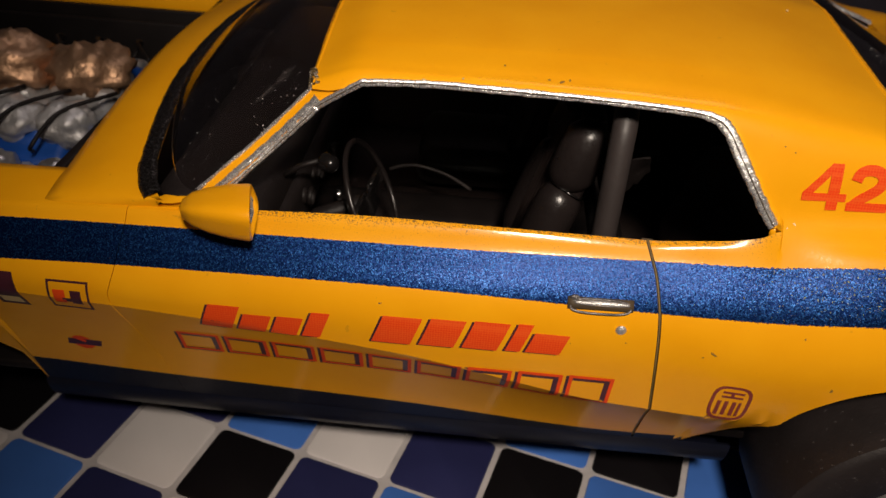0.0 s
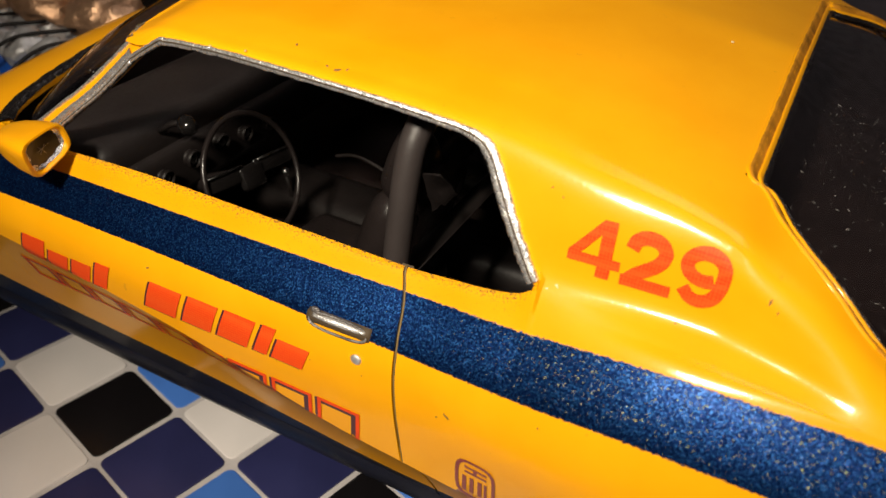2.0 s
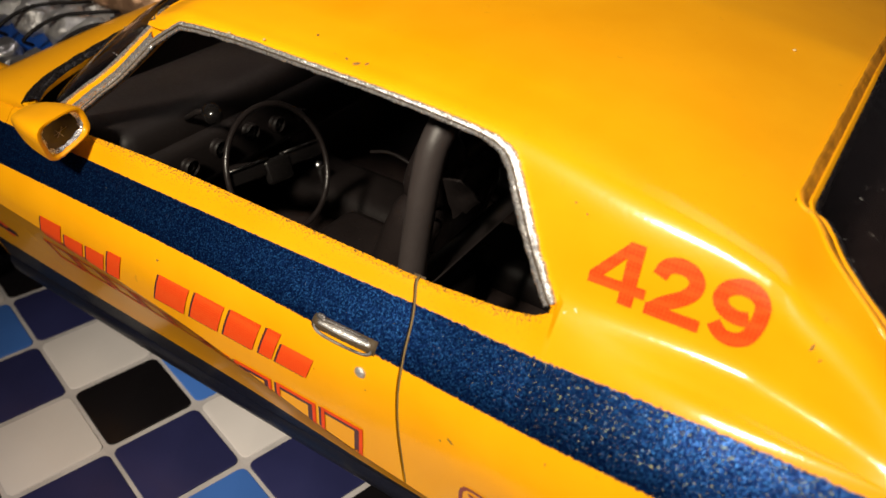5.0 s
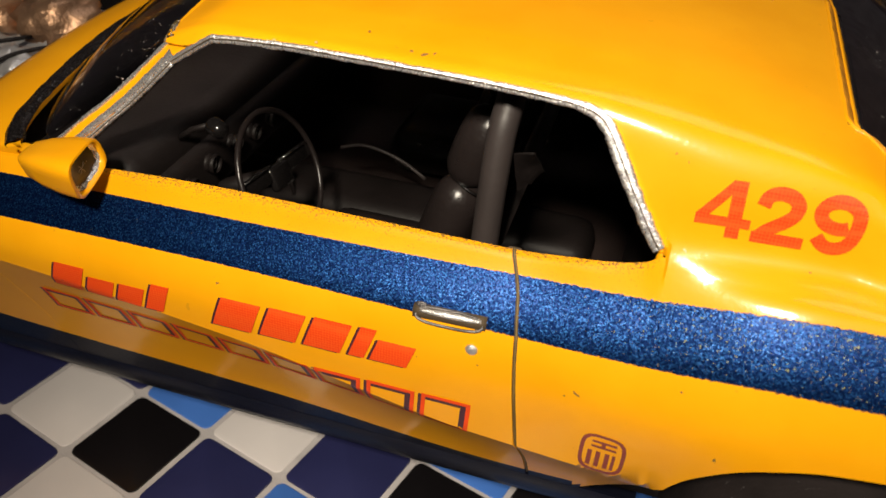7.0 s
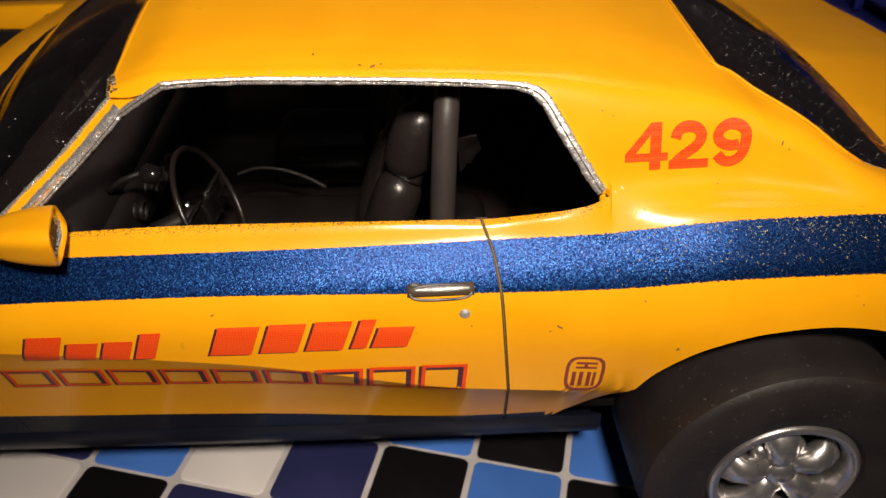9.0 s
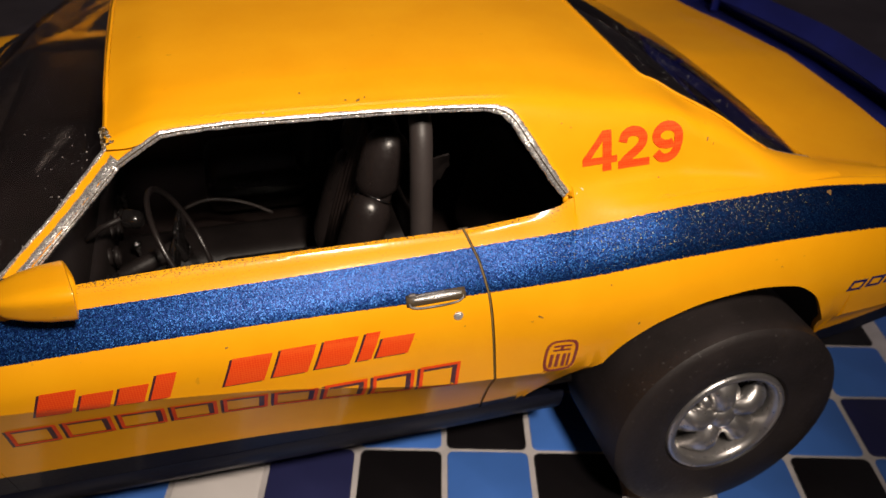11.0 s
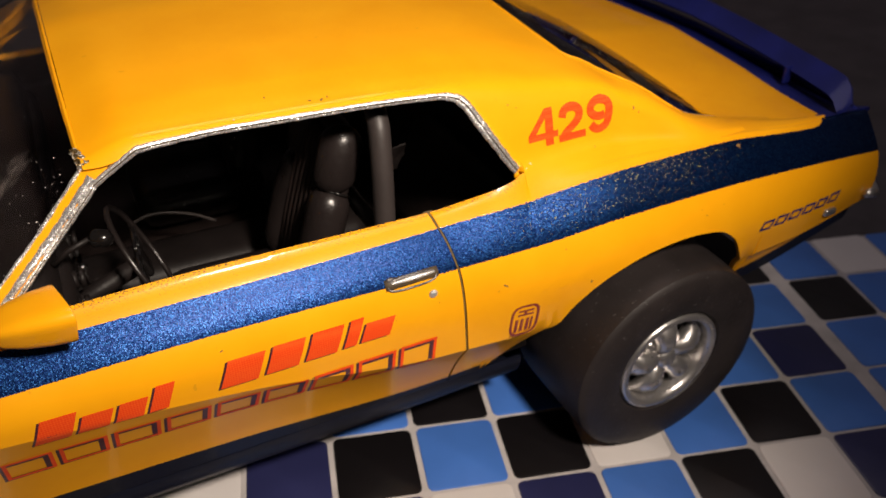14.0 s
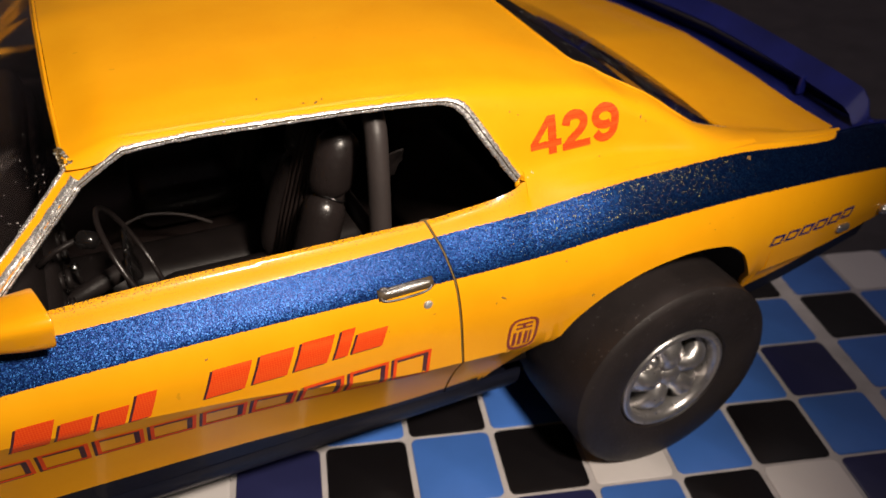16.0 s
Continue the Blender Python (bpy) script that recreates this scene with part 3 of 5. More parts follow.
def ribbon(points, width, height, parent, name, mat, label, side=(0, -1, 0), both=True, swell=None):
    """A raised moulding along points; side is the way that it faces."""
    torn = 0.2 if "foil" in label else 0.05
    bm = bmesh.new()
    pts = [Vector(p) for p in points]
    rows = []
    for i, p in enumerate(pts):
        d = (pts[min(i + 1, len(pts) - 1)] - pts[max(i - 1, 0)]).normalized()
        n = Vector(side)
        n = (n - d * n.dot(d)).normalized()
        w = d.cross(n)
        wob = (1 + 0.12 * noise.noise(p * 0.9)) * (swell(p.x) if swell else 1.0)
        rag = [1 + torn * noise.noise(p * 3.1 + Vector((0, 0, 7 * k))) for k in (-1, 1)]
        rows.append([bm.verts.new(p + w * a * width * wob * (rag[a > 0] if abs(a) > 0.4 else 1) + n * h * height * (1 + 0.3 * noise.noise(p * 2.3 + Vector((3 * a, 0, 0))))) for a, h in ((-0.5, -0.6), (-0.5, 0.55), (-0.3, 1), (0.05, 0.75), (0.3, 1), (0.5, 0.5), (0.5, -0.6))])
    grid_faces(bm, rows)
    bmesh.ops.recalc_face_normals(bm, faces=bm.faces[:])
    if both:
        return pair(name, bm, mat, parent, label)
    return part(name, mirrored(bm), mat, parent, label)


top_line = []
for x in list(np.arange(-26.8, 12.1, 0.5)):
    z = smooth_interp(x, *zip(*TOP))
    s = section(x)
    k = int(np.argmax(s[:, 1]))
    top_line.append((x, float(np.interp(z, s[:k, 1], s[:k, 0])), z))


def edge_line(lift):
    """From the foot of the windscreen pillar along the window's head to its rear corner."""
    up = resample(smooth_line(PILLAR_IN), 40)[:-5] + np.array((-0.1, -0.1, 0.06))
    return resample(smooth_line(np.vstack([up, np.array(top_line)[5:] + np.array(lift)]), 900), 260)


ribbon(edge_line((0, -0.05, 0.15)), 0.62, 0.2, car, "window_moulding", M_FOIL, "rough silver foil window moulding", (0, -1, 0.3), True, lambda x: float(np.interp(x, (-33, -27, 4, 7, 11.5), (0.7, 1.0, 1.0, 1.75, 1.5))))
# a dark ribbon on top draws the shade of the moulding's groove
ribbon(edge_line((0, -0.13, 0.2)), 0.10, 0.22, car, "moulding_dark_line", M_SEAM, "dark line laid on the window moulding for its groove's shade", (0, -1, 0.3))


def on_pillar(s, lift, lo=0.0, hi=1.0):
    """Points up the windscreen pillar, at a share s of its width from the side window."""
    a, b = resample(smooth_line(PILLAR_IN), 60), resample(smooth_line(PILLAR_OUT), 60)
    way = np.array((-0.25, -0.75, 0.6))
    return [p + (q - p) * s + way * lift for p, q in zip(a, b)][int(lo * 59) : int(hi * 59) + 1]


P_SIDE = (-0.25, -0.75, 0.6)
ribbon(on_pillar(-0.06, -0.02, 0.0, 0.93), 0.32, 0.1, car, "pillar_lining", M_TRIM, "dark ragged inner edge of the pillar", P_SIDE)
ribbon(on_pillar(0.36, 0.2, 0.0, 0.92), 0.6, 0.16, car, "pillar_moulding", M_FOIL, "rough silver foil strip up the pillar", P_SIDE, True, lambda x: 1 + 0.08 * math.sin(x * 5.1))
ribbon(on_pillar(1.0, 0.06), 0.28, 0.16, car, "pillar_moulding", M_FOIL, "ragged silver foil beside the windscreen", P_SIDE, True, lambda x: 1 + 0.2 * math.sin(x * 2.1) + 0.12 * math.sin(x * 5.7))

# glass of the windscreen and the rear window
BASE = ((-41.8, 4.2, 38.0), (-43.6, 7.5, 38.6), (-45.2, 15.5, 39.4), (-46.6, 25, 39.9), (-47.0, 35.5, 40.1))
bm = bmesh.new()
base = resample(smooth_line(BASE), 16)
head = resample(smooth_line([(-28.6, 9.2, 48.3), (-28.7, 14, 49.1), (-28.8, 22, 50.2), (-28.8, 35.5, 51.1)]), 16)
rows = []
for s in np.linspace(0, 1, 14):
    edge = resample(smooth_line(PILLAR_OUT), 60)[int(round((1 - s) * 59))]
    row = []
    for i, (h, b) in enumerate(zip(head, base)):
        p = h + (b - h) * s
        w = (1 - i / 15) ** 3
        p = p * (1 - w) + (edge + np.array((0.0, 0.2, -0.25))) * w
        row.append(bm.verts.new(p + np.array((-0.9, 0, 0.9)) * math.sin(math.pi * s) * min(1.0, i / 6)))
    rows.append(row)
grid_faces(bm, rows, flip=True)
glass_front = part("windscreen", mirrored(bm), M_GLASS, car, "clear plastic windscreen")
thicken(glass_front, 0.3)
glass_front.visible_shadow = False
ribbon(resample(base, 40) + np.array((-0.6, 0, 0.15)), 1.7, 0.35, car, "windscreen_moulding", M_TRIM, "foil moulding along the windscreen base, dark reflection in its colour", (-0.3, -0.2, 1), False)
for sgn in (1, -1):        # scraps of crumpled foil where pillar, roof and windscreen meet
    bm = bmesh.new()
    rows = []
    for u in np.linspace(0, 1, 22):
        row = []
        for v in np.linspace(-1, 1, 11):
            wide = (0.62 - 0.3 * u) * (1 + 0.5 * noise.noise(Vector((u * 9, v * 2, 3))))
            p = Vector((-28.3 - 0.55 * u + wide * v * 0.75, 8.55 + 2.3 * u, 48.02 + 0.85 * u - 0.35 * u * u + wide * v * 0.45))
            p += Vector((-0.5, -0.35, 0.6)) * (0.16 + 0.22 * noise.noise(Vector((u * 11, v * 4, 0))) - 0.12 * v * v)
            row.append(bm.verts.new((p.x, YC + sgn * (p.y - YC), p.z)))
        rows.append(row)
    grid_faces(bm, rows, flip=sgn > 0)
    thicken(sharp(part("windscreen_corner_foil", bm, M_SCRAP, car, "crumpled brassy foil scraps at the windscreen corner"), 20), 0.08)
rng = random.Random(5)
bm = bmesh.new()
for i in range(70):         # dust on the windscreen
    w, q = rng.uniform(0.12, 0.97), rng.uniform(0, 0.7) ** 1.4
    a, b = Vector(head[int(q * 15)]), Vector(base[int(q * 15)])
    k = (1 - q) ** 3
    e = Vector(resample(smooth_line(PILLAR_OUT), 60)[int(round((1 - w) * 59))]) + Vector((0, 0.2, -0.25))
    at = a.lerp(b, w).lerp(e, k) + Vector((-0.9, 0, 0.9)) * (math.sin(math.pi * w) * min(1.0, q * 2.5) + 0.05)
    ball(rng.uniform(0.03, 0.07), at, (rng.choice((1, 1, 2)), 1, 1), bm, Euler((0, 0.4, rng.uniform(0, 3))).to_matrix(), 5, 3)
part("windscreen_dust", bm, simple("pale_dust", (0.4, 0.38, 0.38), 0.9), glass_front, "pale dust on the windscreen")["kind"] = "stuff"
ribbon(resample(head, 40) + np.array((0.0, 0, -0.05)), 0.45, 0.16, car, "roof_lip", M_YELLOW, "thin yellow lip along the roof's front edge", (-0.6, 0, 0.6), False)
bm = bmesh.new()
rows = []
for x in np.linspace(23.4, 41.0, 16):
    s = (x - 23.4) / 17.6
    e = section(max(x, 23.51))[-1]
    zc = 49.1 + (41.3 - 49.1) * s
    row = []
    for y in np.linspace(0, 1, 14):
        yy = e[0] - 0.2 + (YC - e[0] + 0.2) * y
        row.append(bm.verts.new((x + 0.2, yy, (e[1] - 0.9) * (1 - y) ** 2 + (zc - 0.4) * (1 - (1 - y) ** 2))))
    rows.append(row)
grid_faces(bm, rows, flip=True)
glass_rear = part("rear_window", mirrored(bm), M_GLASS_REAR, car, "dusty smoked plastic rear window")
thicken(glass_rear, 0.3)
glass_rear.visible_shadow = False
part("corner_paint", ball(0.6, (12.15, 4.55, 39.75), (0.9, 0.45, 0.9)), M_YELLOW, roof, "blob of yellow paint in the window corner")
rng = random.Random(11)
bm = bmesh.new()
for i in range(260):        # lint and dust on the rear glass
    x, y = rng.uniform(25.5, 39.0), rng.uniform(0.02, 0.95)
    e, zc = section(max(x, 23.51))[-1], 49.1 - 7.8 * (x - 23.4) / 17.6
    at = (x + 0.2, e[0] - 0.2 + (YC - e[0] + 0.2) * y, (e[1] - 0.9) * (1 - y) ** 2 + (zc - 0.4) * (1 - (1 - y) ** 2) + 0.08)
    ball(rng.uniform(0.02, 0.05), at, (rng.choice((1, 1, 1, 2.5, 4)), 1, 0.5), bm, Euler((0, 0.4, rng.uniform(0, 3))).to_matrix(), 5, 3)
part("window_dust", bm, simple("pale_lint", (0.3, 0.29, 0.28), 0.9), glass_rear, "pale dust and lint on the glass")["kind"] = "stuff"
edge = [(x, section(max(x, 23.51))[-1][0] + 0.3, section(max(x, 23.51))[-1][1] - 0.25) for x in np.arange(26.5, 41.4, 0.5)]
ribbon(resample(np.array(edge), 40), 0.6, 0.15, car, "rear_window_moulding", M_FOIL, "silver foil moulding round the rear window", (0.5, 0.6, 0.6))
rim = [(x, *section(x)[-1]) for x in (34.0, 32.0, 30.0, 28.6, 27.0, 25.5, 24.4, 23.6, 23.0)]
head_row = crown(22.6)
rim += [(22.65, y, float(np.interp(y, head_row[:, 0], head_row[:, 1]))) for y in (13.9, 15.0, 17.0, 20.0, 26.0, YC)]
rim = resample(smooth_line(rim), 90)


def inside(dx, dy, dz):
    """The rear window's rim, set in by a step."""
    return rim + np.array((dx, dy, dz))


# body paint in shade: the darker orange-brown holds it, beside worn streaks
M_FLANGE = simple("worn_shaded_orange_flange", (0.42, 0.17, 0.01), 0.6, 0, 0, 2.2, 0.0002, 0.55, 0.2)
ribbon(inside(0.02, 0.02, -0.12), 0.7, 0.14, car, "roof_rear_lip", M_YELLOW, "rounded yellow lip along the roof's rear edge", (0.6, 0.3, 0.7), False)
ribbon(inside(0.3, 0.2, -0.3), 1.15, 0.1, car, "rear_window_flange", M_FLANGE, "sunken worn flange under the roof's rear edge, shade painted into its orange", (0.7, 0.25, 0.65), False)
ribbon(inside(0.75, 0.5, -0.6), 0.5, 0.12, car, "rear_window_bead", M_YELLOW, "thin yellow bead round the rear window", (0.7, 0.25, 0.65), False)
ribbon(inside(1.1, 0.75, -0.85), 0.55, 0.14, car, "rear_window_moulding", M_TRIM, "dull grey moulding along the rear window's head", (0.7, 0.25, 0.65), False)


M_SMEAR = material("pale_glue_haze", (0.75, 0.7, 0.68), 0.5)
set_in(M_SMEAR, "Alpha", math_node(M_SMEAR, "MULTIPLY", math_node(M_SMEAR, "MULTIPLY", ramp(M_SMEAR, noise_node(M_SMEAR, 0.5, 5), [(0.35, (0, 0, 0)), (0.7, (1, 1, 1))]), attr(M_SMEAR, "soft")), 0.5))
bm = bmesh.new()        # haze of glue on the inside of the windscreen, thin towards its edge
soft = bm.verts.layers.float.new("soft")
rows = []
for r in np.linspace(0.05, 1.3, 8):
    row = []
    for i in range(24):
        a = 2 * math.pi * i / 24
        q = 0.8 + 0.2 * math.sin(i * 0.6) + 0.12 * math.sin(i * 1.7)
        v = bm.verts.new((-34.9 + 2.0 * r * math.cos(a) * q, 18.6 + 3.0 * r * math.sin(a) * q, 43.0 + 1.6 * r * math.cos(a) * q))
        v[soft] = max(0.0, 1 - r / 1.3) ** 1.3
        row.append(v)
    rows.append(row)
grid_faces(bm, rows, True)
bm.faces.new(rows[0])
part("glue_smear", bm, M_SMEAR, glass_front, "faint pale smear of glue").visible_shadow = False

# ---------------------------------------------------------------- upper sheets: cowl, fender tops, deck, tail, nose
def deck_end(s):
    """Where the boot lid ends behind, from the fender (0) to the middle (1)."""
    return 55.6 + 3.4 * (1 - (1 - s) ** 2)


CREASE = ((41, 7.0), (47, 4.9), (54, 3.6), (60, 3.5))
bm = bmesh.new()
rows = []
for u in np.linspace(0, 1, 28):
    row = []
    for s in list(np.linspace(0, 0.12, 5)) + list(np.linspace(0.16, 1, 14)):
        x = 41.0 + (deck_end(s) - 41.0) * u
        e, c = line_at(6, x), float(np.interp(x, *zip(*CREASE)))
        if s <= 0.12:
            k = s / 0.12
            row.append(bm.verts.new((x, e[0] + (c - e[0]) * k, e[1] + 0.25 * math.sin(math.pi * k) - 0.35 * k)))
        else:
            k = (s - 0.12) / 0.88
            row.append(bm.verts.new((x, c + (YC - c) * k, e[1] - 0.35 - 0.25 * math.sin(math.pi * min(1, k * 2)) + 0.9 * k * k)))
    rows.append(row)
rows.append([bm.verts.new(v.co + Vector((0.25, 0, -1.2))) for v in rows[-1]])
grid_faces(bm, rows, flip=True)
thicken(sharp(part("boot_lid", mirrored(bm), M_YELLOW, car, "flat yellow boot lid"), 20), 0.6)
bm = bmesh.new()
rows = []
for r in BELT_STEPS:
    y, z = rise(64, r)
    row = []
    for s in np.linspace(0, 1, 12):
        row.append(bm.verts.new((64 + 1.6 * math.sin(0.5 * math.pi * min(1, s * 4)) - (1.2 if r > 5 else 0), y + (YC - y) * s, z + (0.8 * s if r > 5 else 0))))
    rows.append(row)
grid_faces(bm, rows)
thicken(part("tail_panel", mirrored(bm), M_BLUE, car, "dark blue tail panel"), 0.6)
bm = bmesh.new()        # sunken strip between boot lid and tail
rows = []
for u, dz in ((0, -1.0), (0.3, -1.0), (0.6, -1.0), (0.85, -1.2), (1, -1.6)):
    row = []
    for s in np.linspace(0, 1, 14):
        x = deck_end(s) - 0.3 + (65.2 - deck_end(s)) * u
        e = line_at(6, x)
        row.append(bm.verts.new((x, e[0] + (YC - e[0]) * s, e[1] + dz * min(1, s * 8) + 0.6 * s * s)))
    rows.append(row)
grid_faces(bm, rows, flip=True)
thicken(part("rear_deck_edge", mirrored(bm), M_BLUE, car, "dark blue painted rear deck edge"), 0.5)

bm = bmesh.new()
rows = []
for x in np.arange(-122, -51.4, 1.5):
    e = line_at(6, x)
    e = (e[0], e[1] - (0.04 if x > -53 else 0))
    rows.append([bm.verts.new((x, e[0] + (8.7 - e[0]) * s, e[1] + 0.7 * math.sin(0.5 * math.pi * s))) for s in np.linspace(0, 1, 7)] + [bm.verts.new((x, 8.9, e[1] - 2.5))])
grid_faces(bm, rows, flip=True)
pair("fender_top", bm, M_YELLOW, car, "yellow fender top beside the open engine bay", 0.6)
bm = bmesh.new()
rows = []
curve = resample(smooth_line([(-36.5, 3.72, 38.3), (-40.0, 3.9, 38.1)] + list(BASE)), 40)
for i, p in enumerate(curve):
    s = i / 39
    inner_y = 8.7 + (YC - 8.7) * max(0.0, (s - 0.25) / 0.75)
    e = line_at(6, -52.6)
    if s < 0.25:
        xx = -36.5 + (-52.6 + 36.5) * (s / 0.25)
        q = np.array((xx, *line_at(6, xx)))
    elif s < 0.36:
        k = (s - 0.25) / 0.11
        q = np.array((-52.6, e[0] + (8.7 - e[0]) * k, e[1] + 0.7 * math.sin(0.5 * math.pi * k)))
    else:
        k = (s - 0.36) / 0.64
        q = np.array((-52.6 - 0.6 * math.sin(0.5 * math.pi * k), 8.7 + (YC - 8.7) * k, e[1] + 0.7 + 1.6 * math.sin(0.5 * math.pi * k)))
    row = [bm.verts.new(p + (q - p) * t + np.array((0, 0, 0.35 * math.sin(math.pi * t)))) for t in np.linspace(0, 1, 9)]
    row.append(bm.verts.new(q + np.array((0.0, 0.0, -2.5 if s > 0.34 else -0.4))))
    rows.append(row)
grid_faces(bm, rows)
bmesh.ops.recalc_face_normals(bm, faces=bm.faces[:])
thicken(part("cowl", mirrored(bm), M_YELLOW, car, "yellow cowl between windscreen and engine bay"), 0.5)
bm = bmesh.new()
rows = []
for r in BELT_STEPS:
    y, z = rise(-124, r)
    rows.append([bm.verts.new((-124 - 2 * math.sin(0.5 * math.pi * min(1, s * 3)), y + (YC - y) * s, z)) for s in np.linspace(0, 1, 10)])
grid_faces(bm, rows, flip=True)
thicken(part("nose_panel", mirrored(bm), M_YELLOW, car, "plain yellow nose panel"), 0.6)
part("nose_top", mirrored(block((20, 27.5, 0.8), (-113.5, 22, 35.2), 0.3)), M_YELLOW, car, "yellow nose top panel")
part("floor_pan", block((176, 58, 1.2), (-30, YC, 12.6), 0.4), M_BLACK, car, "black underside pan")
part("firewall", block((1.2, 54, 24), (-54.6, YC, 24.5), 0.3), M_BLACK, car, "black firewall behind the engine")
for y in (9.6, 2 * YC - 9.6):
    part("inner_fender", block((58, 0.9, 19), (-86, y, 25), 0.2), M_BLACK, car, "black inner fender wall")
for x, w in ((31, 31), (-78, 38)):
    for y in (11.4, 2 * YC - 11.4):
        part("wheel_tub", block((w, 0.8, 20), (x, y, 23), 0.2), M_BLACK, car, "black wheel housing wall")

# ---------------------------------------------------------------- wheels
M_DUST = simple("grey_dust", (0.4, 0.38, 0.36), 0.9)
def wheel(x, y, z, radius, width, rim, out, parent):
    """A wheel whose outer face looks towards out (-1: the near side)."""
    hub = new("wheel")
    hub.parent = parent
    hub.location = (x * MM, y * MM, z * MM)
    hub.empty_display_size = 0.004
    hub["label"] = "silver five spoke wheel with black slick tyre"
    k = out
    prof = [(rim + 0.1, 0.9), (rim + 0.5, 0.25), (rim + 1.8, -0.2), (radius - 2.4, -0.25), (radius - 1.0, -0.05), (radius - 0.5, 0.15), (radius - 0.2, 0.45), (radius - 0.12, 1.2), (radius, 3.2),
            (radius, width - 3), (radius - 0.4, width - 0.9), (radius - 2.4, width), (rim + 0.3, width - 0.6)]
    tyre = part("tyre", lathe([(r, -k * w) for r, w in prof], (0, 0, 0), 72), M_RUBBER, hub, "matt black slick tyre")
    sharp(tyre, 30)
    r = rim
    prof = [(r + 0.15, 1.0), (r + 0.1, 0.35), (r - 0.2, 0.15), (r - 0.75, 0.25), (r - 1.05, 0.9), (r - 1.2, 2.4), (r - 1.3, 5.5)]
    part("rim", lathe([(a, -k * w) for a, w in prof], (0, 0, 0), 56), M_SILVER, hub, "dull silver rim with deep lip")
    part("wheel_backing", lathe([(a, -k * w) for a, w in ((r - 1.25, 5.2), (r - 2, 5.6), (2.0, 5.4), (0.0, 5.4))], (0, 0, 0), 40), M_BLACK, hub, "dark wheel backing")
    for i in range(5):
        a = 2 * math.pi * i / 5 + 0.5
        bm = bmesh.new()
        rings = []
        for d, w, h, lift in ((0.8, 1.2, 0.9, 1.9), (2.0, 1.35, 1.3, 1.7), (3.2, 1.45, 1.5, 1.4), (4.5, 1.75, 1.4, 1.7), (5.6, 2.0, 1.2, 2.4), (r - 0.9, 2.2, 0.9, 3.2)):
            ring = []
            for j in range(10):
                t = 2 * math.pi * j / 10
                u, v = w * math.cos(t), h * math.sin(t)
                ring.append(bm.verts.new((d * math.cos(a) - u * math.sin(a), -k * (lift - v), d * math.sin(a) + u * math.cos(a))))
            rings.append(ring)
        grid_faces(bm, rings, True)
        bm.faces.new(rings[0])
        bm.faces.new(rings[-1][::-1])
        bmesh.ops.recalc_face_normals(bm, faces=bm.faces[:])
        part("spoke", bm, M_SILVER, hub)
    for i in range(5):        # rounded lugs round the hub
        a = 2 * math.pi * (i + 0.5) / 5 + 0.5
        part("wheel_lug", ball(1.0, (2.9 * math.cos(a), -k * 2.3, 2.9 * math.sin(a)), (1, 0.9, 1), u=10, v=7), M_SILVER, hub)
    part("hub_cap", ball(1.7, (0, -k * 1.5, 0), (1, 0.7, 1)), M_SILVER, hub, "rounded silver hub cap")
    return hub


wheel(30.7, -5.4, 13.7, 13.7, 16, 7.15, -1, car)
wheel(30.7, 2 * YC + 5.4, 13.7, 13.7, 16, 7.15, 1, car)
wheel(-80.0, 1.5, 12.6, 12.6, 8, 7.0, -1, car)
wheel(-80.0, 2 * YC - 1.5, 12.6, 12.6, 8, 7.0, 1, car)
rng = random.Random(4)
for i in range(14):      # dust on the near rear tyre
    a, r = rng.uniform(0.3, 2.9), rng.uniform(8.4, 13.2)
    part("dust_speck", ball(rng.uniform(0.04, 0.09), (31 + r * math.cos(a), -5.25 if r < 12.6 else -4.6, 13.7 + r * math.sin(a)), (1, 0.6, 1), u=6, v=4), M_DUST, car)
part("rear_axle", tube([(31.2, 8, 13.7), (31.2, 63, 13.7)], 1.6), M_BLACK, car)
part("front_axle", tube([(-80, 8, 12.6), (-80, 63, 12.6)], 1.0), M_BLACK, car)

# ---------------------------------------------------------------- door mirror, handle, lock
MIRROR = new("door_mirror")
MIRROR.parent = car
MIRROR["label"] = "yellow bullet shaped door mirror"
MIRROR.empty_display_size = 0.003


def rounded(w, h, power=3.2, n=28):
    """A rounded rectangle round the origin."""
    out = []
    for i in range(n):
        a = 2 * math.pi * i / n
        c, s = math.cos(a), math.sin(a)
        f = (abs(c) ** power + abs(s) ** power) ** (-1 / power)
        out.append((w * c * f, h * s * f))
    return out


MC = Vector((-32.65, 1.1, 39.6))
FACE = [Vector(p) - MC for p in ((-31.9, -2.1, 41.3), (-33.4, 3.5, 41.2), (-32.9, 3.9, 38.5), (-32.4, -0.9, 37.2))]


def on_face(u, v, k, dx, dz=0.0):
    """A place on the lopsided face of the mirror: u and v run from -1 to 1, k shrinks it."""
    a, b, c, d = FACE
    p = a * (1 - u) * (1 + v) / 4 + b * (1 + u) * (1 + v) / 4 + c * (1 + u) * (1 - v) / 4 + d * (1 - u) * (1 - v) / 4
    return MC + p * k + Vector((dx, 0, dz))


bm = bmesh.new()
rings = []
for dx, k, dz in ((-6.1, 0.06, -0.4), (-5.8, 0.33, -0.35), (-4.9, 0.6, -0.25), (-3.4, 0.8, -0.15), (-1.7, 0.94, -0.05), (0, 1.0, 0), (0.26, 0.98, 0), (0.32, 0.9, 0), (0.15, 0.8, 0), (-0.5, 0.77, 0)):
    rings.append([bm.verts.new(on_face(u, v, k * 1.01, dx, dz)) for u, v in rounded(1, 1, 4)])
grid_faces(bm, rings, True)
bm.faces.new(rings[0])
bmesh.ops.recalc_face_normals(bm, faces=bm.faces[:])
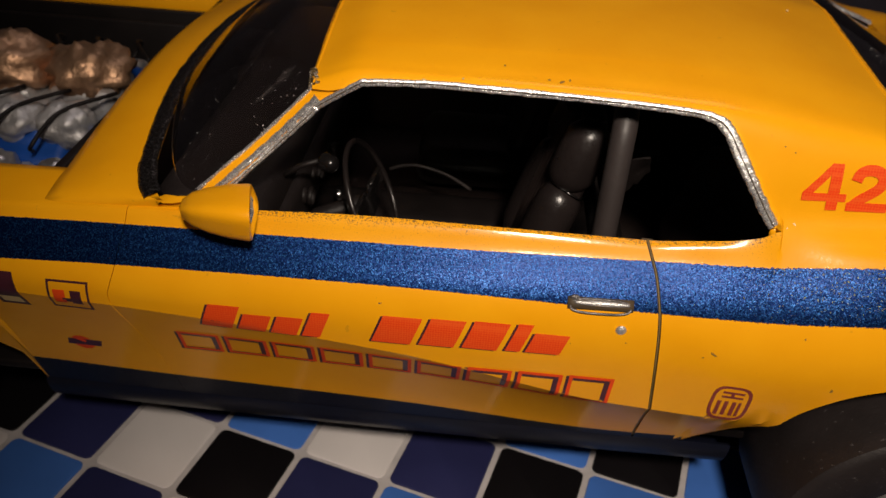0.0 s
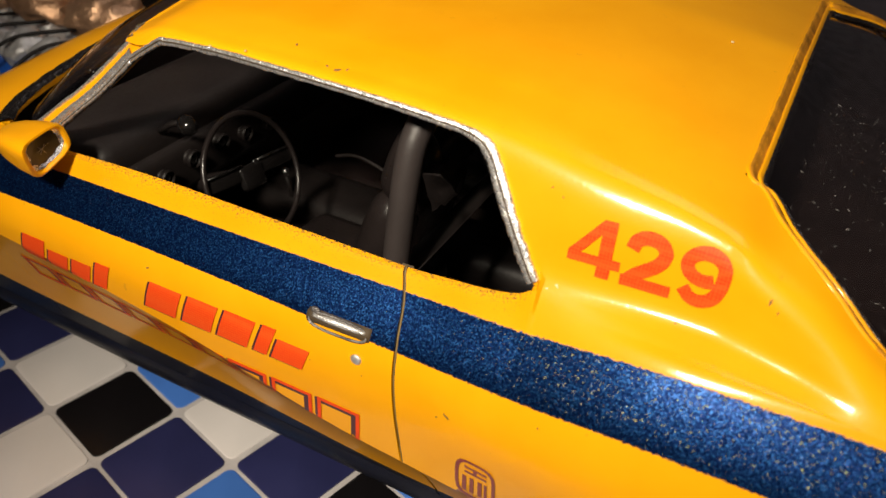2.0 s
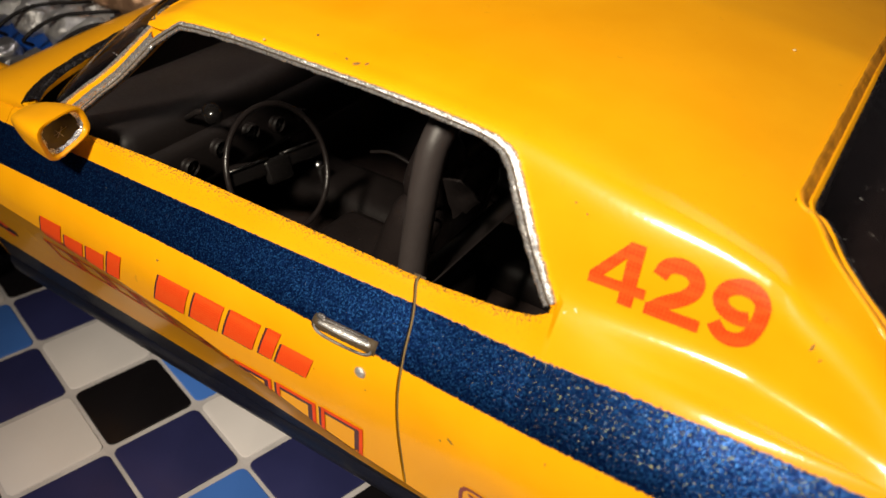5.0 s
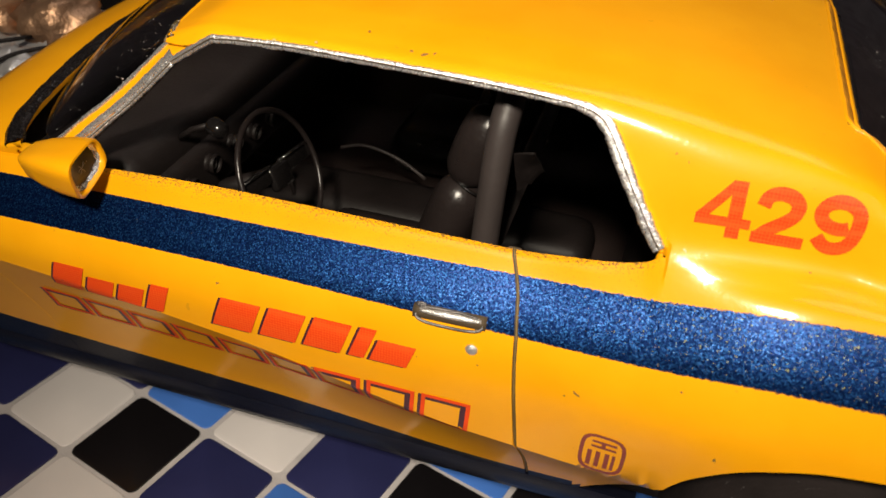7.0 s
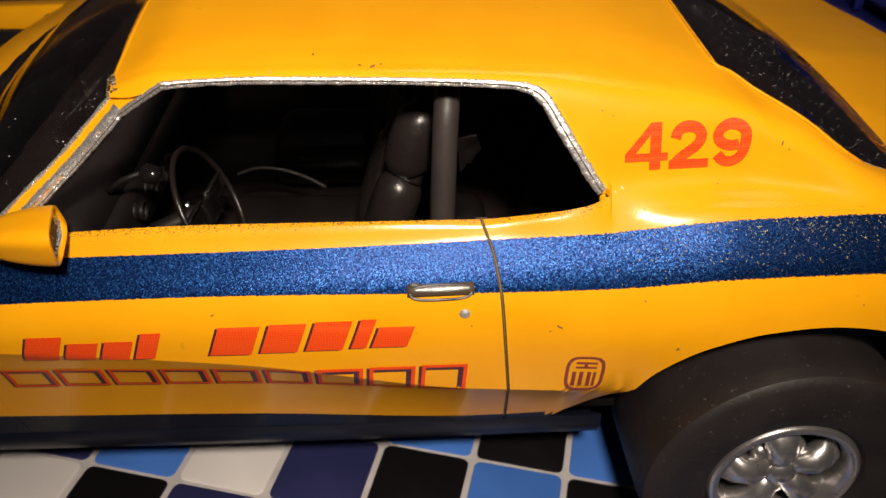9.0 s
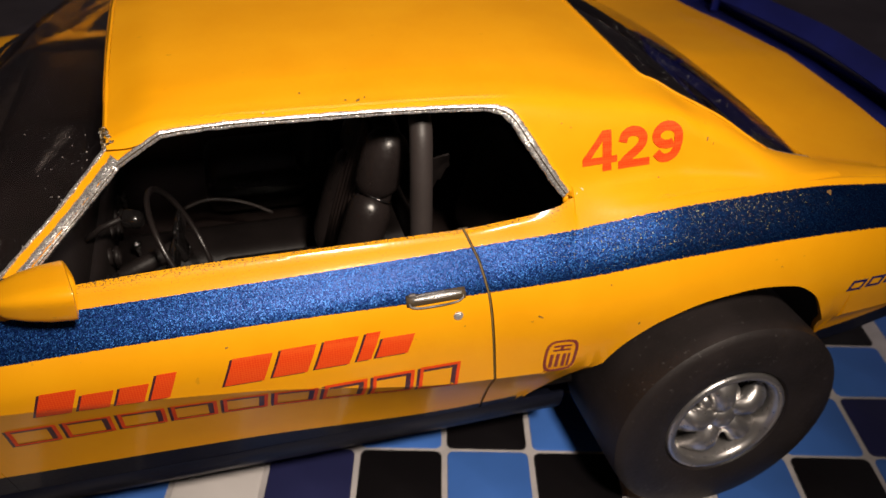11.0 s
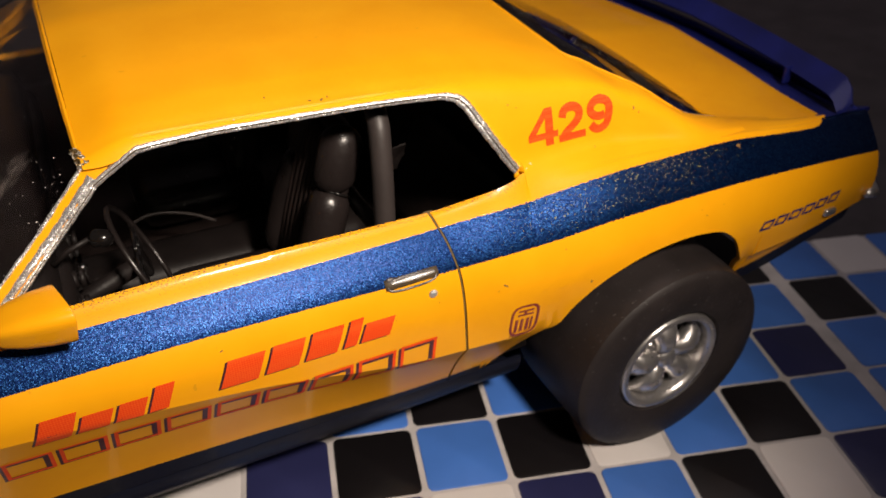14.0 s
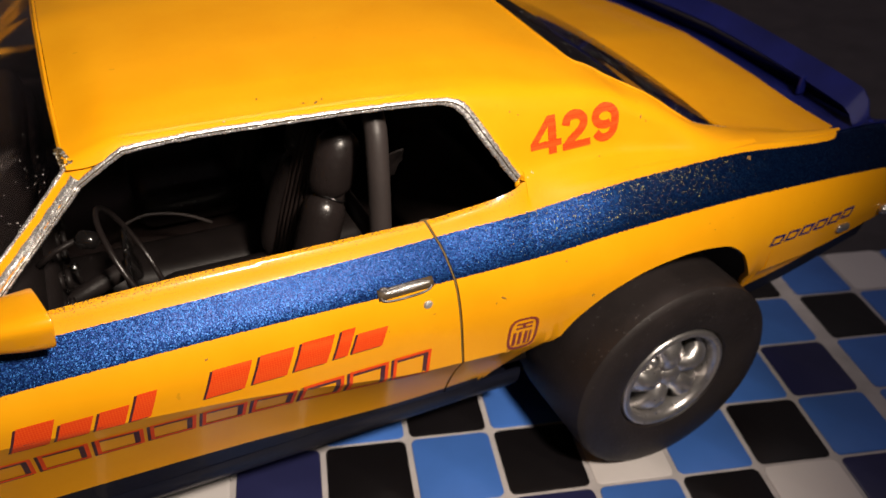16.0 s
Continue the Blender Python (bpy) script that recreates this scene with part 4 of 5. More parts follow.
sharp(part("shell", bm, M_YELLOW, MIRROR), 50)
bm = bmesh.new()        # crumpled foil set into the shell, with a ragged bright rim
rings = []
for k, lift in ((0.82, 0.0), (0.76, -0.1), (0.70, -0.25), (0.64, -0.34)):
    rings.append([bm.verts.new(on_face(u, v, k * (1 + 0.12 * noise.noise(Vector((u * 3, v * 3, k * 9)))), lift + 0.2 * noise.noise(Vector((u * 4, v * 4, k))))) for u, v in rounded(1, 1, 4)])
grid_faces(bm, rings, True)
thicken(part("mirror_foil_rim", bm, M_FOIL, MIRROR, "crumpled bright foil rim"), 0.08)
bm = bmesh.new()
bm.faces.new([bm.verts.new(on_face(u, v, 0.74, -0.3)) for u, v in rounded(1, 1, 4)])
thicken(part("mirror_glass", bm, M_MIRROR, MIRROR, "scratched dull mirror face", False), 0.1)
for u0, v0, u1, v1 in ((-0.35, -0.2, 0.1, 0.3), (-0.3, 0.35, -0.05, -0.4), (-0.45, 0.05, 0.3, 0.1)):
    part("scratch", tube([on_face(u, v, 0.74, -0.16) for u, v in ((u0, v0), ((u0 + u1) / 2 + 0.03, (v0 + v1) / 2), (u1, v1))], 0.022, 5), M_SILVER, MIRROR)
part("stalk", block((2.4, 2.0, 0.8), (-35.2, 3.4, 38.4), 0.3), M_YELLOW, MIRROR)


def on_side(x, z, lift):
    return Vector((x, skin_y(x, z) - lift, z))


M_WORN = simple("worn_silver_paint", (0.72, 0.7, 0.68), 0.42, 0.75, 0, 1.6, 0.00025, 0.4)
M_TARNISH = simple("tarnished_dark_silver", (0.22, 0.205, 0.2), 0.45, 0.7, 0, 1.8, 0.00025, 0.6)
HANDLE = new("door_handle")
HANDLE.parent = car
HANDLE["label"] = "worn silver door handle"
HANDLE.empty_display_size = 0.002
loop = [on_side(-2.05 + u, 33.3 + 0.02 * u + v, 0.16) for u, v in rounded(2.6, 0.55, 3, 40)]
part("handle_frame", tube(loop + loop[:1], 0.12, 8, caps=False), M_TARNISH, HANDLE, "worn dark silver handle frame")
bm = bmesh.new()
rings = []
for i in range(17):
    s = i / 16
    w = math.sin(math.pi * min(max(s, 0.05), 0.95)) ** 0.35 * (1 + 0.25 * noise.noise(Vector((s * 6, 2, 1))))
    c = on_side(-4.3 + 4.7 * s, 33.58 + 0.1 * s, 0.3)
    rings.append([bm.verts.new(c + Vector((0, -0.26 * w * math.cos(t), 0.24 * w * math.sin(t)))) for t in [2 * math.pi * k / 12 for k in range(12)]])
grid_faces(bm, rings, True)
bm.faces.new(rings[0])
bm.faces.new(rings[-1][::-1])
bmesh.ops.recalc_face_normals(bm, faces=bm.faces[:])
part("grip", bm, M_WORN, HANDLE)
part("backing_plate", tube([on_side(-4.9 + 5.7 * s, 33.17 + 0.12 * s, -0.42) for s in np.linspace(0, 1, 12)], 0.66, 12), M_SEAM, HANDLE, "dark backing strip round the handle")
part("thumb_button", ball(0.36, on_side(-4.3, 33.8, 0.12), (1.3, 0.6, 0.9)), M_TARNISH, HANDLE)
part("door_lock", ball(0.5, on_side(0.0, 31.4, 0.02), (1, 0.45, 1)), M_WORN, car, "small round silver door lock")

# ---------------------------------------------------------------- decals, laid on the panels
def draped(bm, name, mat, parent, lift, label="", cuts=4):
    """Drapes a flat drawing, x and z in millimetres, over the body side."""
    if cuts < 0:        # outlines of type: cut them along even lines so that they bend with the sheet
        xs, zs = [v.co.x for v in bm.verts], [v.co.z for v in bm.verts]
        for k, lo, hi in ((0, min(xs), max(xs)), (2, min(zs), max(zs))):
            for c in np.arange(lo + 0.5, hi, 0.5):
                at, no = Vector((0, 0, 0)), Vector((0, 0, 0))
                at[k], no[k] = c, 1
                bmesh.ops.bisect_plane(bm, geom=bm.verts[:] + bm.edges[:] + bm.faces[:], plane_co=at, plane_no=no)
        bmesh.ops.triangulate(bm, faces=bm.faces[:])
    for v in bm.verts:
        v.co = Vector((v.co.x, skin_y(v.co.x, v.co.z) - lift, v.co.z))
    bmesh.ops.recalc_face_normals(bm, faces=bm.faces[:])
    for f in bm.faces:
        if f.normal.y > 0:
            f.normal_flip()
    return part(name, bm, mat, parent, label)


def stroke(points, width, bm=None):
    """A flat stroke of even width along a curve, x and z in millimetres."""
    bm = bm or bmesh.new()
    p = np.array(points, float)
    d = np.gradient(p, axis=0)
    d /= np.linalg.norm(d, axis=1)[:, None]
    n = np.stack([-d[:, 1], d[:, 0]], 1) * width / 2
    grid_faces(bm, [[bm.verts.new((*(a + b)[:1], 0, (a + b)[1])), bm.verts.new((*(a - b)[:1], 0, (a - b)[1]))] for a, b in zip(p, n)])
    return bm


def patch(bm, *corners):
    bm.faces.new([bm.verts.new((x, 0, z)) for x, z in corners])


def numeral(digit):
    """A heavy upright block numeral, 3.9 mm high, drawn flat from its lower left corner."""
    bm = bmesh.new()
    if digit == "4":
        for x0, z0, x1, z1 in ((2.08, 0, 3.0, 0.75), (0, 0.75, 2.08, 1.42), (2.08, 0.75, 3.0, 1.42), (3.0, 0.75, 3.6, 1.42), (2.08, 1.42, 3.0, 3.9)):
            patch(bm, (x0, z0), (x1, z0), (x1, z1), (x0, z1))
        patch(bm, (0, 1.42), (0.88, 1.42), (2.08, 2.95), (2.08, 3.9))
    elif digit == "2":
        stroke(smooth_line([(0.44, 2.55), (0.62, 3.1), (1.05, 3.4), (1.6, 3.46), (2.2, 3.3), (2.58, 2.85), (2.5, 2.3), (2.1, 1.8), (1.5, 1.35), (0.9, 0.9), (0.35, 0.3)], 80), 0.9, bm)
        bmesh.ops.bisect_plane(bm, geom=bm.verts[:] + bm.edges[:] + bm.faces[:], plane_co=(0, 0, 0.76), plane_no=(0, 0, -1), clear_outer=True)
        patch(bm, (0, 0), (3.3, 0), (3.3, 0.76), (0, 0.76))
    else:
        bowl = [(1.58 + 1.16 * math.cos(radians(a)), 2.62 + 0.86 * math.sin(radians(a))) for a in range(-58, -361, -15)]
        stroke(smooth_line(bowl + [(2.74, 2.1), (2.6, 1.35), (2.25, 0.72), (1.6, 0.42), (0.95, 0.52), (0.42, 1.05)], 240), 0.86, bm)
    return bm


for digit, x0, z0 in (("4", 13.55, 42.12), ("2", 17.28, 42.28), ("9", 20.85, 42.46)):
    bm = numeral(digit)
    bmesh.ops.transform(bm, matrix=Matrix.Translation((x0, 0, z0)) @ Matrix.Rotation(radians(-2.6), 4, "Y"), verts=bm.verts)
    draped(bm, "numeral", M_PRINT, roof, 0.1, "red printed numeral " + digit, -1)


def sheet(corners, nx, nz, bm=None):
    """A flat four-cornered patch of small quads, x and z in millimetres."""
    bm = bm or bmesh.new()
    p = [np.array(c, float) for c in corners]
    rows = []
    for j in range(nz + 1):
        t = j / nz
        rows.append([bm.verts.new((*(q := (p[0] * (1 - i / nx) + p[1] * i / nx) * (1 - t) + (p[3] * (1 - i / nx) + p[2] * i / nx) * t)[:1], 0, q[1])) for i in range(nx + 1)])
    grid_faces(bm, rows)
    return bm


def bar(x0, z0, x1, z1, lean):
    """A slanted bar: one plain bar stands for each letter of a name."""
    d = lean * (z1 - z0)
    return sheet(((x0, z0), (x1, z0), (x1 + d, z1), (x0 + d, z1)), max(1, round(abs(x1 - x0) / 0.6)), max(1, round(abs(z1 - z0) / 0.4)))


def ring_bar(x0, z0, x1, z1, lean, w):
    """The outline of such a bar."""
    bm = bmesh.new()
    out = [(x + lean * (z - z0), z) for x, z in ((x0, z0), (x1, z0), (x1, z1), (x0, z1))]
    inn = [(x + lean * (z - z0), z) for x, z in ((x0 + w, z0 + w), (x1 - w, z0 + w), (x1 - w, z1 - w), (x0 + w, z1 - w))]
    for i in range(4):
        j = (i + 1) % 4
        sheet((out[i], out[j], inn[j], inn[i]), 8, 1, bm)
    return bm


# upper name: four letters, a gap, five letters, with a dark drop shadow
TOP_NAME = [(-37.9, 3.3, 1.0), (-34.4, 2.9, 0.72), (-31.3, 2.7, 0.72), (-28.4, 1.9, 0.95), (-22.0, 4.0, 1.0), (-17.7, 3.6, 1.0), (-13.8, 3.6, 1.0), (-9.9, 1.5, 1.0), (-8.1, 3.5, 0.72)]
for x0, w, h in TOP_NAME:
    z0 = 27.3 + 0.030 * (x0 + 38)
    w *= 0.88
    draped(bar(x0 - 0.25, z0 - 0.1, x0 + w - 0.25, z0 + 3.0 * h - 0.1, 0.35), "decal_shadow_bar", M_SHADOW, door, 0.05, "", 3)
    draped(bar(x0, z0, x0 + w, z0 + 3.0 * h, 0.35), "decal_bar", M_PRINT, door, 0.08, "", 3)
LOW_NAME = [(-41.3 + 4.68 * i, 4.1) for i in range(9)]
for x0, w in LOW_NAME:
    z0 = 21.6 + 0.020 * (x0 + 41)
    draped(ring_bar(x0 - 0.28, z0 - 0.15, x0 + w - 0.28, z0 + 3.35, 0.05, 0.55), "outline_shadow_bar", M_SHADOW, door, 0.05, "", 3)
    draped(ring_bar(x0, z0, x0 + w, z0 + 3.5, 0.05, 0.35), "outline_bar", M_RED, door, 0.08, "", 3)
# badge decals as plain shapes
bm = bmesh.new()
bm.faces.new([bm.verts.new((11.0 + a, 0, 24.5 + b)) for a, b in rounded(1.75, 2.35, 4)])
inner = [bm.verts.new((11.0 + a, 0, 24.5 + b)) for a, b in rounded(1.45, 2.05, 4)]
bmesh.ops.delete(bm, geom=bm.faces[:], context="FACES_ONLY")
outer = [v for v in bm.verts if v not in inner]
for i in range(28):
    bm.faces.new((outer[i], outer[(i + 1) % 28], inner[(i + 1) % 28], inner[i]))
draped(bm, "badge_outline", M_MAROON, roof, 0.06, "maroon badge outline", 0)
for i, (dx, dz, w, h) in enumerate(((-0.9, 0.75, 1.9, 0.28), (-0.9, 1.35, 1.9, 0.28), (-0.15, 0.75, 0.3, 0.8), (-1.1, -1.7, 0.35, 2.0), (-0.45, -1.7, 0.35, 2.0), (0.25, -1.7, 0.35, 2.0), (0.8, -1.7, 0.25, 2.0))):
    draped(bar(11.0 + dx, 24.5 + dz, 11.0 + dx + w, 24.5 + dz + h, 0), "badge_bar", M_MAROON, roof, 0.07, "", 1)
M_BADGE_WHITE = simple("off_white_decal_print", (0.6, 0.45, 0.2), 0.45)
draped(ring_bar(-51.9, 27.7, -48.0, 31.3, 0.06, 0.22), "badge_frame", M_SHADOW, fender, 0.05, "thin dark badge frame", 2)
draped(bar(-51.3, 28.6, -50.2, 30.3, 0.05), "badge_block", M_RED, fender, 0.06, "", 1)
draped(bar(-49.7, 28.6, -48.7, 30.3, 0.05), "badge_block", M_SHADOW, fender, 0.06, "", 1)
draped(bar(-50.5, 28.9, -48.9, 29.4, 0.05), "badge_block", M_SHADOW, fender, 0.07, "", 1)
draped(bar(-53.9, 19.9, -50.4, 21.0, 0.3), "badge_strip", M_SHADOW, fender, 0.06, "dark slanted badge strip", 2)
bm = bmesh.new()
bm.faces.new([bm.verts.new((-52.2 + a, 0, 20.4 + b)) for a, b in rounded(1.15, 1.25, 2)])
draped(bm, "badge_disc", M_RED, fender, 0.05, "red badge disc", 1)
draped(bar(-57.2, 27.2, -54.4, 31.6, -0.1), "badge_block", M_SHADOW, fender, 0.05, "", 2)
draped(bar(-56.8, 27.6, -54.8, 28.6, -0.1), "badge_block", M_BADGE_WHITE, fender, 0.06, "", 1)
# worn script on the tail, as plain bars
for i in range(6):
    x0 = 42.6 + 2.3 * i
    draped(ring_bar(x0, 28.5 + 0.17 * i, x0 + 1.85, 29.9 + 0.17 * i, 0.35, 0.33), "script_bar", M_BLUE, roof, 0.05, "", 1)

# chips, specks and scratches in the paint
M_CHIP = simple("dark_dirt_speck", (0.2, 0.11, 0.03), 0.7)
M_PALE = simple("pale_primer_speck", (0.7, 0.52, 0.25), 0.5)


def speck(x, z, r, mat, seed, long=1.0, lean=0.0):
    """A ragged speck on the side of the body."""
    rng = random.Random(seed)
    bm = bmesh.new()
    ring = []
    for i in range(9):
        a, q = 2 * math.pi * i / 9, 0.6 * r * rng.uniform(0.4, 1.2)
        u, v = q * math.cos(a) * long, q * math.sin(a)
        ring.append(bm.verts.new((x + u * math.cos(lean) - v * math.sin(lean), 0, z + u * math.sin(lean) + v * math.cos(lean))))
    bm.faces.new(ring)
    draped(bm, "paint_chip", mat, roof if x > 4 or z > 39 else door, 0.05)


for i, (x, z, r, mat, long, lean) in enumerate((
        (7.4, 29.7, 0.16, M_CHIP, 1, 0), (18.5, 28.4, 0.22, M_CHIP, 2.0, 1.1), (8.2, 30.2, 0.22, M_CHIP, 2.2, -0.6), (39.2, 39.3, 0.45, M_CHIP, 1.6, 0.1),
        (11.4, 47.0, 0.1, M_CHIP, 2.0, 0.5), (12.3, 46.6, 0.08, M_CHIP, 1.5, -0.8), (26.4, 44.6, 0.14, M_CHIP, 3.0, 1.2), (27.0, 44.2, 0.12, M_CHIP, 2.5, 1.3),
        (-21.3, 31.9, 0.15, M_CHIP, 2.4, 0.2), (13.4, 40.9, 0.16, M_PALE, 2.2, -0.7), (12.8, 40.6, 0.12, M_PALE, 1.4, 0.4), (-28.6, 48.9, 0.14, M_CHIP, 1, 0),
        (0.6, 30.2, 0.13, M_CHIP, 1.2, 0), (-4.2, 29.6, 0.1, M_CHIP, 1, 0), (15.2, 33.0, 0.12, M_CHIP, 1.6, 1), (21.5, 41.2, 0.12, M_CHIP, 1, 0), (33.4, 33.2, 0.14, M_CHIP, 1.3, 0.4))):
    speck(x, z, r, mat, i, long, lean)
for i, (x, y, z, mat, long, lean) in enumerate(((-15.6, 8.45, 49.82, M_PALE, 1.0, 0), (-18.9, 8.1, 49.62, M_PALE, 1.5, 0), (-7.3, 9.0, 49.98, M_CHIP, 3.0, 0.8), (-6.6, 9.4, 50.02, M_CHIP, 2.4, 1.1), (-8.4, 9.2, 49.98, M_CHIP, 1.5, -0.3), (17.4, 32.2, 50.3, M_PALE, 1.4, 0.2), (-12.2, 10.6, 50.4, M_CHIP, 0.8, 0))):
    bm = ball(0.11, (0, 0, 0), (long, 1, 0.3), None, Euler((radians(28), 0, lean)).to_matrix(), 8, 5)
    bmesh.ops.translate(bm, vec=(x, y, z), verts=bm.verts)
    part("paint_chip", bm, mat, roof)
# ---------------------------------------------------------------- bumper, spoiler, lamp
bm = tube([(62.6, -2.0, 28.4), (64.6, -1.6, 28.0), (66.2, 0.6, 27.8), (66.8, 5, 27.6), (67.2, 20, 27.6), (67.2, YC, 27.6)], 1.3, 12, radii=[0.55, 0.8, 1.1, 1.3, 1.3, 1.3])
part("rear_bumper", mirrored(bm), M_SILVER, car, "silver rear bumper")
part("side_marker", block((2.0, 0.9, 1.1), (55.6, -2.3, 27.7), 0.35), M_SILVER, car, "small clear side marker")
SPOILER = new("rear_spoiler")
SPOILER.parent = car
SPOILER["label"] = "dark blue rear spoiler blade on struts"
SPOILER.empty_display_size = 0.003
bm = bmesh.new()
rows = []
for dx, z in ((59.0, 39.7), (60.2, 40.6), (61.6, 41.7), (62.0, 41.5), (60.7, 40.3), (59.3, 39.4)):
    row = []
    for s in np.linspace(0, 1, 22):
        curl = (1 - min(1, s * 9)) ** 2
        row.append(bm.verts.new((dx + 3.2 * (1 - (1 - s) ** 2) - 1.0 * curl, 2.9 + (YC - 2.9) * s, z + 0.9 * s - 0.8 * curl - 0.55 * curl * (dx - 59))))
    rows.append(row)
rows.append(rows[0])
grid_faces(bm, rows)
bmesh.ops.recalc_face_normals(bm, faces=bm.faces[:])
sharp(part("blade", mirrored(bm), M_BLUE, SPOILER))
for y in (13.8, 2 * YC - 13.8):
    part("strut", block((1.2, 0.5, 2.4), (60.8, y, 39.2), 0.15), M_BLUE, SPOILER)

# ---------------------------------------------------------------- interior
def seat(cx, cy, parent):
    """A high bucket seat: lofted back, rolled side bolsters, a thick head roll and flat pleats."""
    s = new("bucket_seat")
    s.parent = parent
    s["label"] = "black vinyl bucket seat with pleats"
    s.empty_display_size = 0.003
    lean = radians(15)
    up, front, foot = Vector((math.sin(lean), 0, math.cos(lean))), Vector((-math.cos(lean), 0, math.sin(lean))), Vector((cx - 4.3, cy, 22.3))
    at = lambda f, y, h: foot + up * h + front * f + Vector((0, y, 0))

    def loft(rows, power=3.0):
        bm = bmesh.new()
        rings = []
        for h, f, wide, deep in rows:
            rings.append([bm.verts.new(at(f + v, u, h)) for u, v in rounded(wide, deep, power, 36)])
        grid_faces(bm, rings, True)
        bm.faces.new(rings[0])
        bm.faces.new(rings[-1][::-1])
        bmesh.ops.recalc_face_normals(bm, faces=bm.faces[:])
        return bm

    part("cushion", block((18, 15, 6), (cx - 10, cy, 20.5), 2.2), M_SEAT, s)
    part("backrest", loft([(0, 0, 6.0, 1.8), (4, 0, 6.2, 1.9), (10, 0, 6.2, 1.8), (15, -0.1, 5.9, 1.7), (18.5, -0.2, 5.2, 1.6), (20.3, -0.35, 4.2, 1.3), (21.2, -0.5, 2.8, 0.8)]), M_SEAT, s)
    for i in range(6):
        y = -3.0 + 1.2 * i
        part("pleat", tube([at(1.45, y, 2), at(1.55, y, 8), at(1.5, y, 14), at(1.3, y * 0.95, 18.0), at(1.0, y * 0.9, 20.0)], 0.7, 10), M_BROWN, s)
    for d in (-1, 1):
        for rows, r in ((((0.6, 5.3, 0), (0.8, 5.4, 4), (0.8, 5.3, 9), (0.6, 4.9, 12.6), (0.3, 4.4, 14.9)), 2.35), (((0.2, 4.3, 14.6), (0.5, 4.5, 16.2), (0.5, 4.4, 18.2), (0.3, 4.0, 20.0), (0.0, 3.2, 20.6)), 2.35)):
            roll = smooth_line([tuple(at(f, d * y, h)) for f, y, h in rows], 40)
            n = len(roll) - 1
            radii = [r * min(1.0, math.sqrt(max(0.02, 1 - max(0.0, abs(2 * i / n - 1) - 0.45) ** 2 / 0.3))) for i in range(n + 1)]
            part("side_bolster", tube(roll, r, 18, radii=radii), M_SEAT, s)
        welt = smooth_line([tuple(at(-1.3, d * 5.4, 14.2)), tuple(at(-0.6, d * 6.2, 14.6)), tuple(at(0.6, d * 6.1, 14.8)), tuple(at(1.7, d * 5.0, 14.7)), tuple(at(2.1, d * 4.0, 14.5))], 24)
        part("welt", tube(welt, 0.14, 6), M_GLOSS, s, "thin shiny welt")
    return s


seat(-3.9, 19.6, car)
seat(-3.9, 51.4, car)
part("interior_floor", block((88, 60, 0.8), (-10, YC, 15.5), 0.2), M_BROWN, car, "dark brown interior floor")
part("rear_seat_back", block((5.0, 26, 15), (13.5, 21, 26.5), 2.2, turn=Euler((0, radians(16), 0)).to_matrix()), M_BROWN, car, "dark moulded rear seat back")
part("rear_bulkhead", block((1.0, 60, 19), (17.5, YC, 26), 0.3, turn=Euler((0, radians(12), 0)).to_matrix()), M_BROWN, car, "dark brown rear bulkhead")
part("parcel_shelf", block((22, 56, 0.8), (29.0, YC, 36.5), 0.2), M_BROWN, car, "dark parcel shelf")
part("transmission_tunnel", block((56, 9, 5), (-22, YC, 17.5), 2.2), M_BLACK, car)
for y in (6.3, 2 * YC - 6.3):
    part("door_trim", block((52, 0.8, 17), (-20, y, 25), 0.3), M_BROWN, car, "dark brown door trim")
    part("rear_side_trim", block((20, 0.8, 17), (14, y + (0.8 if y > YC else -0.8) * -1, 25), 0.3), M_BROWN, car)
bm = bmesh.new()        # torn sheet of trim behind the roll cage
rows = []
for i in range(7):
    u = i / 6
    top = Vector((-0.2, 9.8, 42.8)).lerp(Vector((1.5, 9.5, 43.3)), u)
    low = Vector((0.2, 11.0, 38.8)).lerp(Vector((2.2, 11.7, 40.7)), u)
    rows.append([bm.verts.new(top.lerp(low, v) + Vector((0, 0.35 * noise.noise(Vector((u * 3, v * 3, 1))), 0.5 * v * noise.noise(Vector((u * 5, 2, 0)))))) for v in np.linspace(0, 1, 6)])
grid_faces(bm, rows)
thicken(part("torn_trim_flap", bm, M_BLACK, car, "torn flap of dark plastic trim"), 0.2)
CAGE = new("roll_cage")
CAGE.parent = car
CAGE["label"] = "dark grey painted roll cage"
CAGE.empty_display_size = 0.003
hoop = [(-1.7, 8.0, 15), (-1.6, 8.2, 30), (-1.5, 8.4, 36), (-1.3, 9.6, 43.5), (-1.1, 10.9, 46.2), (-1.0, 13.5, 48.0), (-1.0, 20, 48.9), (-1.0, YC, 49.1)]
part("main_hoop", mirrored(tube(smooth_line(hoop, 60), 1.15, 12)), M_BAR, CAGE)
part("cross_bar", tube([(-1.5, 9, 33), (-1.5, 62, 33)], 0.9, 10), M_BAR, CAGE)
DASH = new("dashboard")
DASH.parent = car
DASH["label"] = "black dashboard with round gauges"
DASH.empty_display_size = 0.003
part("dash_top", block((12, 58, 5.5), (-39, YC, 33.6), 2.2), M_BLACK, DASH)
part("dash_face", block((3.0, 56, 6), (-33.4, YC, 30.6), 1.2), M_BLACK, DASH)
